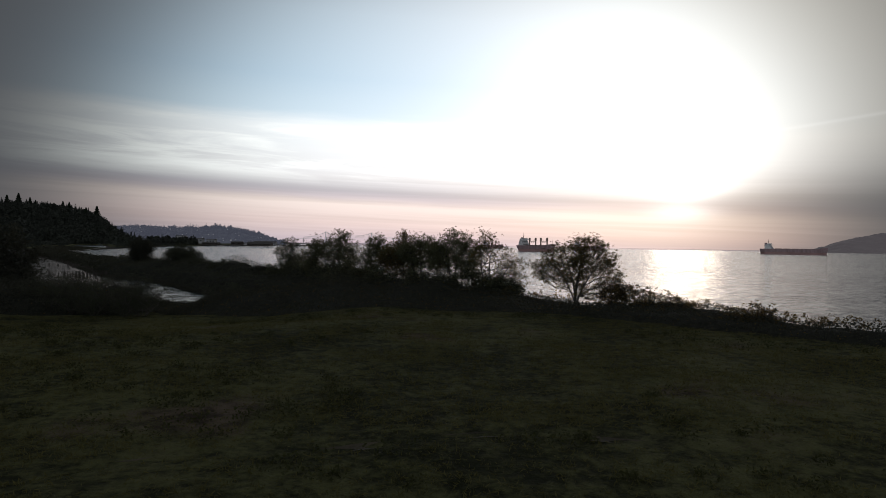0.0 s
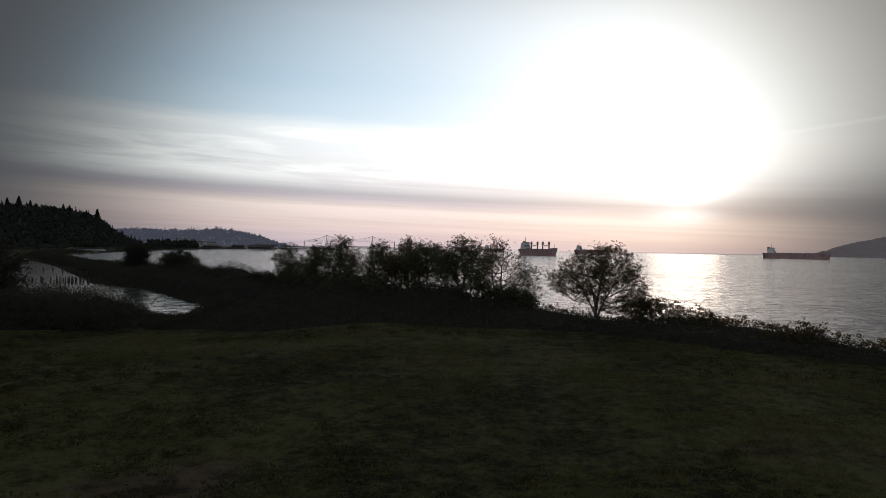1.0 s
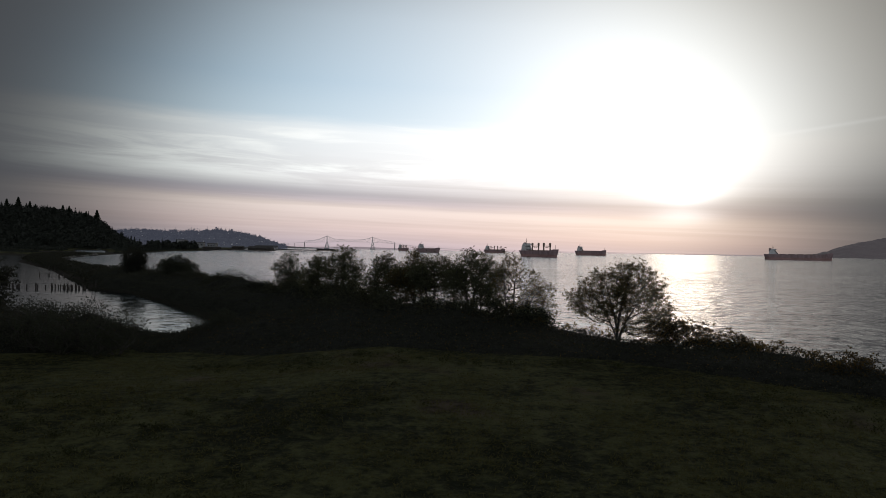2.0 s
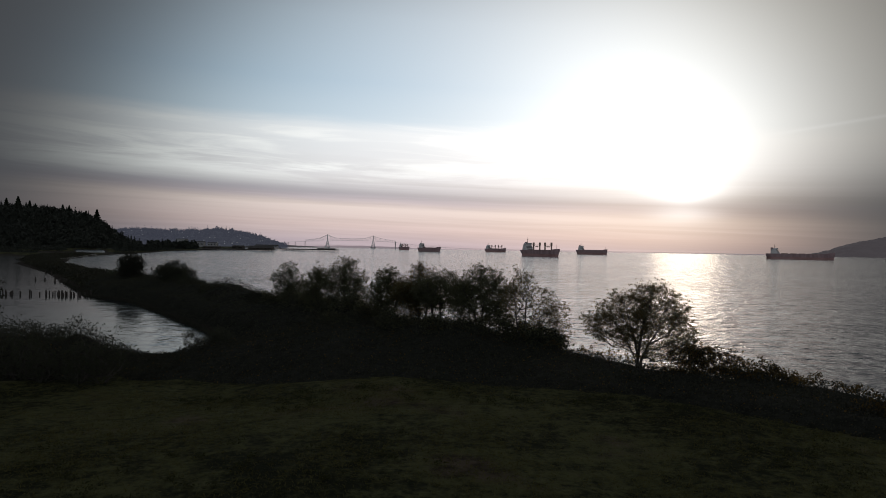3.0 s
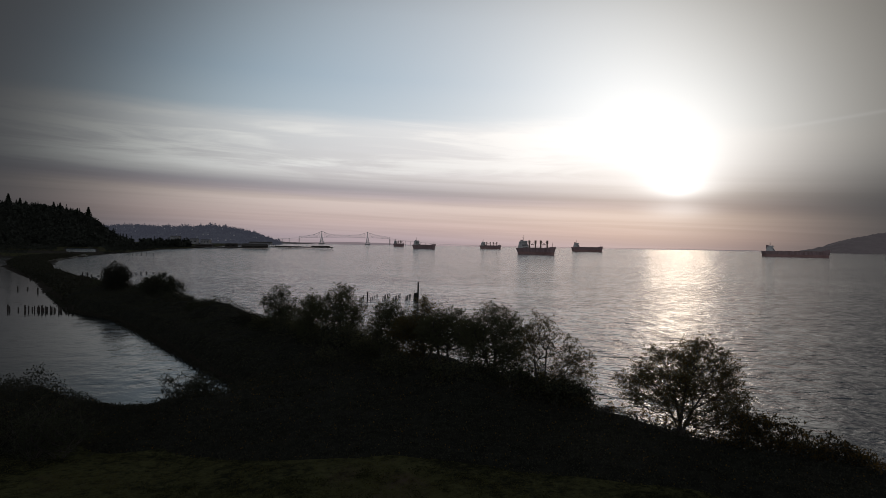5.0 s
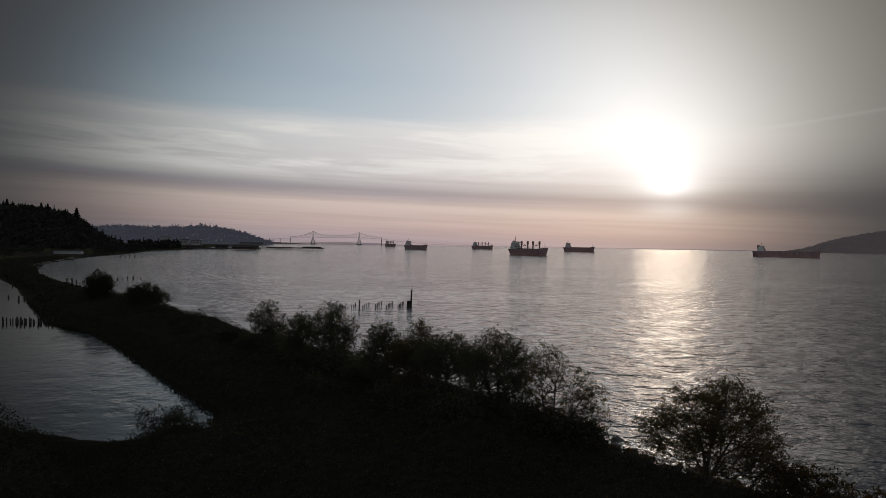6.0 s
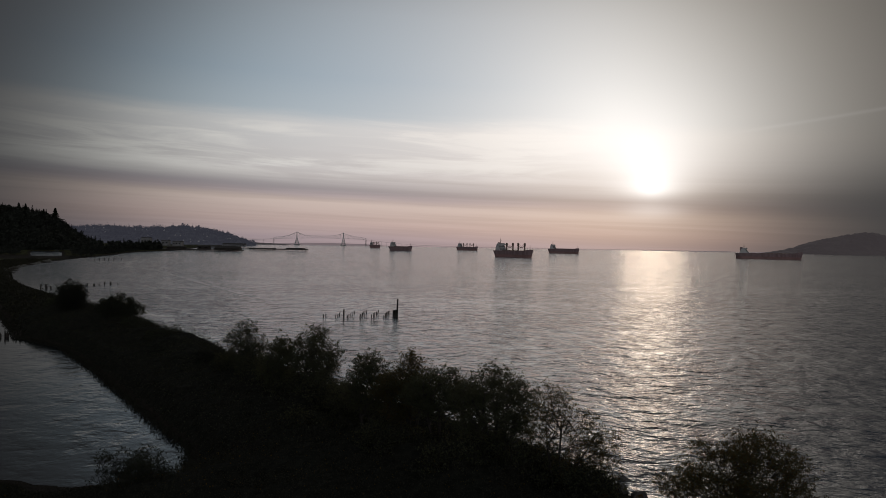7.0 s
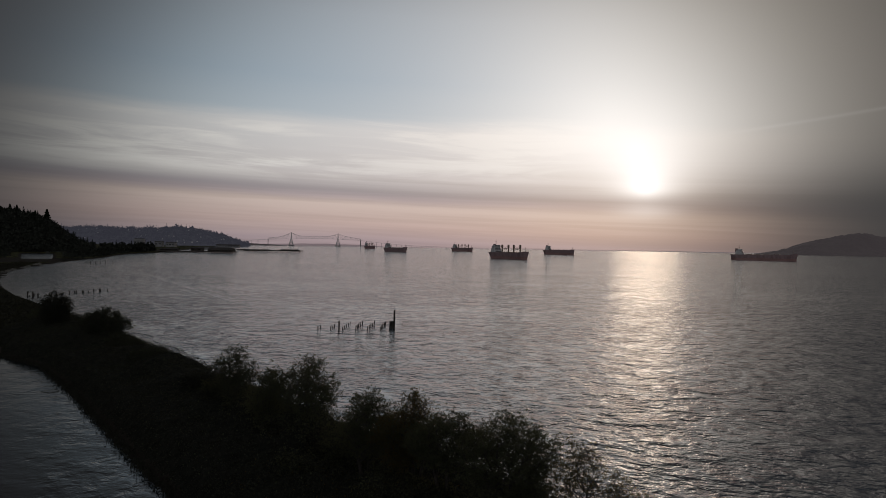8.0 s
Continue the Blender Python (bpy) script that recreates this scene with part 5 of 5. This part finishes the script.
def bank_shrubs():
    shrub(23.6, 85.5, [(0, 0, 1.8, 2.6, 2.0, 1.7), (2.6, -0.6, 1.4, 2.2, 1.8, 1.5), (-1.8, 0.5, 1.9, 1.8, 1.6, 1.6)], [BRAMBLE, AUTUMN], "low leafy shrub under the lone alder", 81, 200, 46, 0.17)
    shrub(27.6, 81.8, [(0, 0, 1.2, 2.4, 1.8, 1.3), (1.8, -1.0, 0.8, 1.8, 1.5, 1.0)], [BRAMBLE, AUTUMN], "arching bramble shrub on the bank edge", 82, 150, 40, 0.17)
    shrub(32.4, 67.6, [(0, 0, 0.9, 2.4, 1.8, 1.2), (-2.0, 1.0, 0.7, 1.8, 1.5, 0.9)], [BRAMBLE, AUTUMN], "arching bramble shrub on the bank edge", 83, 150, 34, 0.16, sparse=0.2)
    shrub(-62.7, 196, [(0, 0, 2.2, 4.2, 3.5, 2.2), (-4, 3, 1.8, 3.2, 3, 1.8)], [WILLOW, BRAMBLE], "dense rounded willow shrub on the causeway", 84, 260, 64, 0.21)
    shrub(-94, 241, [(0, 0, 5.0, 5.5, 4.5, 3.6), (4.5, -3, 3.6, 4.0, 3.5, 2.8), (-4, 3, 4.0, 4, 3.5, 3.0)], [WILLOW, BRAMBLE], "large spreading willow on the causeway", 85, 420, 80, 0.24, "willow", spread=0.6)
    shrub(-118, 262, [(0, 0, 6.8, 4.6, 4.2, 3.8), (0, 0, 3.6, 4.2, 4, 3.0)], [BRAMBLE], "dense dark rounded tree on the causeway", 86, 380, 90, 0.24, "willow", spread=0.6)
    shrub(-134, 282, [(0, 0, 2.2, 3, 3, 2.0)], [WILLOW], "sparse low shrub on the causeway", 87, 90, 20, 0.3, sparse=0.4)
    shrub(-80, 219, [(0, 0, 2.4, 4, 3.5, 2.2), (3, -3, 2.0, 3, 3, 1.8)], [WILLOW, BRAMBLE], "grey-green willow shrub on the causeway", 88, 240, 60, 0.22)
    shrub(-46, 173, [(0, 0, 2.0, 3.5, 3, 2.0)], [BRAMBLE], "dense dark shrub on the river bank", 89, 150, 50, 0.25)
    # undergrowth that closes the alder row
    for i, (x, y, s) in enumerate([(6.0, 103, 0.95), (9.5, 99.5, 0.7), (0.5, 108.5, 0.8), (-4.5, 114.5, 0.65), (-9.5, 120.5, 0.75), (-14.5, 127, 1.45), (-18.0, 132.0, 1.5), (-6.5, 116.5, 0.65), (-24.0, 138, 1.3), (-29.0, 146.5, 1.2), (-33.5, 153.5, 1.2), (-40.5, 163, 1.0), (-3, 103, 0.9), (-10, 111, 0.9), (-20, 124, 0.9)]):
        shrub(x, y, [(0, 0, 2.6 * s, 2.8 * s, 2.6 * s, 2.0 * s), (1.2, 0, 1.6 * s, 2.8 * s, 2.4 * s, 1.5 * s), (-1.4, 0.4, 3.3 * s, 1.8 * s, 1.8 * s, 1.4 * s)], [ALDER, BRAMBLE], "dense leafy undergrowth between the alders", 140 + i, 170, 46, 0.19, group="undergrowth of the alder row")
    # thin willows before the lagoon
    for i, (x, y, s, t) in enumerate([(-38.8, 86.5, 1.6, 0.25), (-41, 86, 1.1, 0.4), (-45.5, 87, 1.4, 0.3), (-48.5, 88, 1.4, 0.35), (-52, 90, 1.4, 0.3), (-38.3, 112, 1.15, 0.55), (-36.2, 113.5, 1.2, 0.4),
                                      (-57, 93, 1.1, 0.3), (-56, 102, 0.9, 0.4), (-34.5, 110, 1.0, 0.3)]):
        shrub(x, y, [(0, 0, 2.2 * s, 2.2 * s, 1.9 * s, 1.5 * s), (0.6, 0, 1.2 * s, 2.4 * s, 2 * s, 1.2 * s)], [WILLOW, BRAMBLE], "thin twiggy willow shrub beside the lagoon", 90 + i, 150, 56, 0.115, sparse=t, spread=0.32, group="willows by the lagoon")
    # the dark tree at the lagoon's near corner
    tree("lagoon_tree", (-80, 118, height_at(-80, 118)), [(0, 0, 10.5, 5.5, 5, 3.8), (4.5, 0, 7.5, 4.0, 4, 3.0), (-4.5, 0, 8, 5, 4.5, 4), (5.5, -1, 4.6, 3.4, 3.2, 1.6), (7.6, -1, 6.2, 2.6, 2.6, 1.0), (8.6, -1.4, 3.4, 2.4, 2.4, 1.0), (0, 0, 5, 6, 5, 3)],
         [stem((0, 0, -0.3), (0.2, 0, 4), (0.2, 0, 7.5), (0, 0, 11)), stem((0.3, 0, -0.3), (1.6, 0, 3.5), (3.6, 0, 6.4)), stem((-0.3, 0, -0.3), (-2, 0, 4), (-4, 0, 7))],
         300, [BRAMBLE], "dark full tree at the corner of the lagoon", "tree", 110, per_tip=70, leaf_size=0.34, spread=0.7)
    shrub(-74.5, 117, [(0, 0, 3.2, 2.4, 2.4, 2.2)], [BRAMBLE], "dark clumped shrub beside the lagoon tree", 111, 120, 60, 0.3)


bank_shrubs()

# ------------------------------------------------------------ thickets of bramble and the field's grass


def thicket_rise(x, y):
    """How high the bramble stands over the ground."""
    h, sd, lag = land_height(x, y)
    s = np.minimum(sd, lag)
    field_edge = np.interp(x, [-75, -47, -31, -4, 14, 30, 40, 52, 70], [82, 84, 86, 79, 73, 59, 50, 35, 3])
    beyond = smooth01(y - field_edge, 0.0, 5.0) * (y < 470)
    lump = 0.55 * lumps(x, y, 7.5, 5) + 0.3 * lumps(x, y, 3.1, 6) + 0.15 * lumps(x, y, 1.4, 8)
    lagoon_side = smooth01(lag, 3, 16)
    tall = 0.75 + 3.1 * smooth01(y, 88, 106) * smooth01(-x, -12, 4) * (0.6 + 0.4 * smooth01(-y, -250, -170)) * (0.25 + 0.75 * lagoon_side)
    tall = tall * (1 - (0.45 * smooth01(-x, 24, 32) + 0.45 * smooth01(-x, 34, 39)) * smooth01(-y, -128, -112))
    row = edge_distance(x, y, [(10, 99), (2, 110), (-7, 120), (-21.6, 139.6), (-36.2, 159.5), (-62, 196)])
    tall = tall + (0.5 + 1.1 * smooth01(y, 122, 140)) * np.exp(-(row / 4.5) ** 2) + 0.45 * smooth01(x, 19, 26) + 4.2 * smooth01(-x, 40, 52) * smooth01(y, 87, 92) * smooth01(-y, -109, -103) - 0.38 * np.exp(-((x - 16) / 6) ** 2 - ((y - 84) / 6) ** 2)
    tall = tall * (1 - 0.5 * np.exp(-(edge_distance(x, y, [(6, 104), (-7, 121), (-15, 131)]) / 6.5) ** 4))
    cover = smooth01(lag, 0.3, 4.0) * smooth01(sd, 0.6, 9.0 - 5.5 * smooth01(x, 21, 26) * smooth01(-y, -98, -92))
    return h, beyond * cover * (0.12 + 1.45 * lump) * tall, s


def thicket():
    root = thing("bramble_thicket", (0, 0, 0), "tangled dark bramble thicket covering the bank", "bramble", kind="stuff")
    xs, ys = np.arange(-132, 78, 0.9), np.arange(2, 300, 0.9)
    X, Y = np.meshgrid(xs, ys)
    h, rise, s = thicket_rise(X, Y)
    # closed dark sheet that stands for shade between the leaves
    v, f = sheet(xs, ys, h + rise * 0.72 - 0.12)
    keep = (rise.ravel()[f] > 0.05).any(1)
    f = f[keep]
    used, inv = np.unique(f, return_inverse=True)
    piece("mound", mesh_of("mound", v[used], inv.reshape(-1, 4), THICKET_SHADE, True), root)
    rng = np.random.default_rng(121)

    def cover(n, x0, x1, y0, y1, size, mats, name, over=1.15, slim=0.42):
        x, y = rng.uniform(x0, x1, n), rng.uniform(y0, y1, n)
        hh, rr, _ = thicket_rise(x, y)
        k = rr > 0.12
        x, y, hh, rr = x[k], y[k], hh[k], rr[k]
        z = hh + rr * rng.uniform(0.55, over, len(x)) + rng.exponential(0.10, len(x))
        piece(name, leaves(name, np.stack([x, y, z], 1), size, mats, rng, slim=slim), root)

    cover(210000, -62, 62, 30, 125, 0.17, BRAMBLE, "foliage")
    cover(36000, -66, -34, 84, 118, 0.19, BRAMBLE, "foliage", 1.3)
    cover(12000, -62, 62, 30, 125, 0.16, AUTUMN, "foliage")
    cover(190000, -132, 30, 115, 300, 0.25, BRAMBLE, "foliage")
    cover(40000, -132, 30, 115, 300, 0.24, WILLOW, "foliage")
    # long arching canes over the bank's edge
    base = along([(50, 44), (38, 62), (33, 72), (27, 83), (21, 90), (12, 97)], 150)
    p, q, a, b, tips = [], [], [], [], []
    for x, y in base:
        x, y = x + rng.normal() * 1.2, y + rng.normal() * 1.2
        h0, r0, _ = thicket_rise(np.array([x]), np.array([y]))
        o = np.array([x, y, float(h0[0] + r0[0] * 0.7)])
        w = rng.uniform(0, 6.28)
        far, high = rng.uniform(0.8, 2.0), rng.uniform(0.4, 1.1)
        last = o
        for i in range(1, 7):
            f = i / 6
            nxt = o + np.array([math.cos(w) * far * f, math.sin(w) * far * f, high * math.sin(f * 2.4)])
            p.append(last), q.append(nxt), a.append(0.018 * (1.2 - f)), b.append(0.018 * (1.1 - f))
            tips += [nxt + rng.normal(size=3) * 0.10 for _ in range(7)]
            last = nxt
    piece("cane", tubes("cane", np.array(p), np.array(q), np.array(a), np.array(b), BARK, 4), root)
    piece("foliage", leaves("foliage", np.array(tips), 0.15, AUTUMN, rng), root)
    # sedge along the lagoon's edge
    rim = along(LAGOON[:8], 9000)
    rim = rim + rng.normal(size=rim.shape) * 0.55
    piece("foliage", leaves("foliage", np.column_stack([rim, rng.uniform(-0.1, 0.7, len(rim))]), 0.42, BRAMBLE, rng, upright=1.0, slim=0.2), root)
    # causeway growth far along
    n = 26000
    f = rng.random(n)
    line_r = along(RIVER_EDGE[13:19], 400)
    line_l = along([(-115, 227), (-158, 290), (-196, 348), (-300, 487), (-372, 597), (-420, 690)], 400)
    i = rng.integers(0, 400, n)
    px = line_r[i, 0] * f + line_l[i, 0] * (1 - f)
    py = line_r[i, 1] * f + line_l[i, 1] * (1 - f)
    hh, _, _ = land_height(px, py)
    up = (0.6 + 2.2 * lumps(px, py, 14, 9) * (f < 0.75)) * np.sin(np.clip(f, 0.03, 0.97) * math.pi) ** 0.6
    piece("foliage", leaves("foliage", np.stack([px, py, np.maximum(hh, 0) + up * rng.uniform(0.0, 1.0, n)], 1), 0.9, BRAMBLE, rng), root)


thicket()


def field_grass():
    rng = np.random.default_rng(131)
    n = 150000
    y = 8 + 80 * rng.random(n) ** 0.8
    x = rng.uniform(-1, 1, n) * (16 + y * 0.72)
    field_edge = np.interp(x, [-75, -47, -31, -4, 14, 30, 40, 52, 70], [82, 84, 86, 79, 73, 59, 50, 35, 3]) + 2
    dense = lumps(x, y, 5.0, 15) * 0.6 + lumps(x, y, 1.7, 16) * 0.4
    k = (y < field_edge) & (rng.random(n) < 0.15 + 1.5 * np.clip(dense - 0.3, 0, 1)) & (np.abs(y - RUT_Y(x)) > 0.45)
    x, y, dense = x[k], y[k], dense[k]
    h, _, _ = land_height(x, y)
    tall = 0.06 + 0.20 * dense ** 2
    blades = 3
    X, Y, H, T = (np.repeat(v, blades) for v in (x, y, h, tall))
    X, Y = X + rng.normal(size=len(X)) * 0.12, Y + rng.normal(size=len(Y)) * 0.12
    me = leaves("grass", np.stack([X, Y, H + T * 0.55], 1), 0.20, GRASS, rng, upright=0.35, slim=0.09)
    tagged(piece("grass", me), "short rough pasture grass with uneven tussocks", "grass", kind="stuff")
    # dark weeds standing in the pasture
    m = 820
    wx, wy = rng.uniform(-44, 36, m), rng.uniform(20, 80, m)
    k = (wy < np.interp(wx, [-75, -47, -31, -4, 14, 30, 40, 52, 70], [82, 84, 86, 79, 73, 59, 50, 35, 3]) - 1) & (lumps(wx, wy, 11, 17) > 0.5)
    wx, wy = wx[k], wy[k]
    wh, _, _ = land_height(wx, wy)
    c = np.repeat(np.stack([wx, wy, wh + 0.17], 1), 60, axis=0)
    c = c + rng.normal(size=c.shape) * np.array([0.34, 0.34, 0.13]) * np.repeat(rng.uniform(0.5, 1.5, len(wx)), 60)[:, None]
    tagged(piece("weeds", leaves("weeds", c, 0.16, WEED, rng, upright=0.3, slim=0.25)), "dark weed clumps standing in the pasture", "weeds", kind="stuff")


field_grass()
ribbon("rut", [(x, float(RUT_Y(x))) for x in range(-22, 23, 2)], 0.7, SOIL, "dark muddy rut across the pasture", "rut", 0.01, 120)
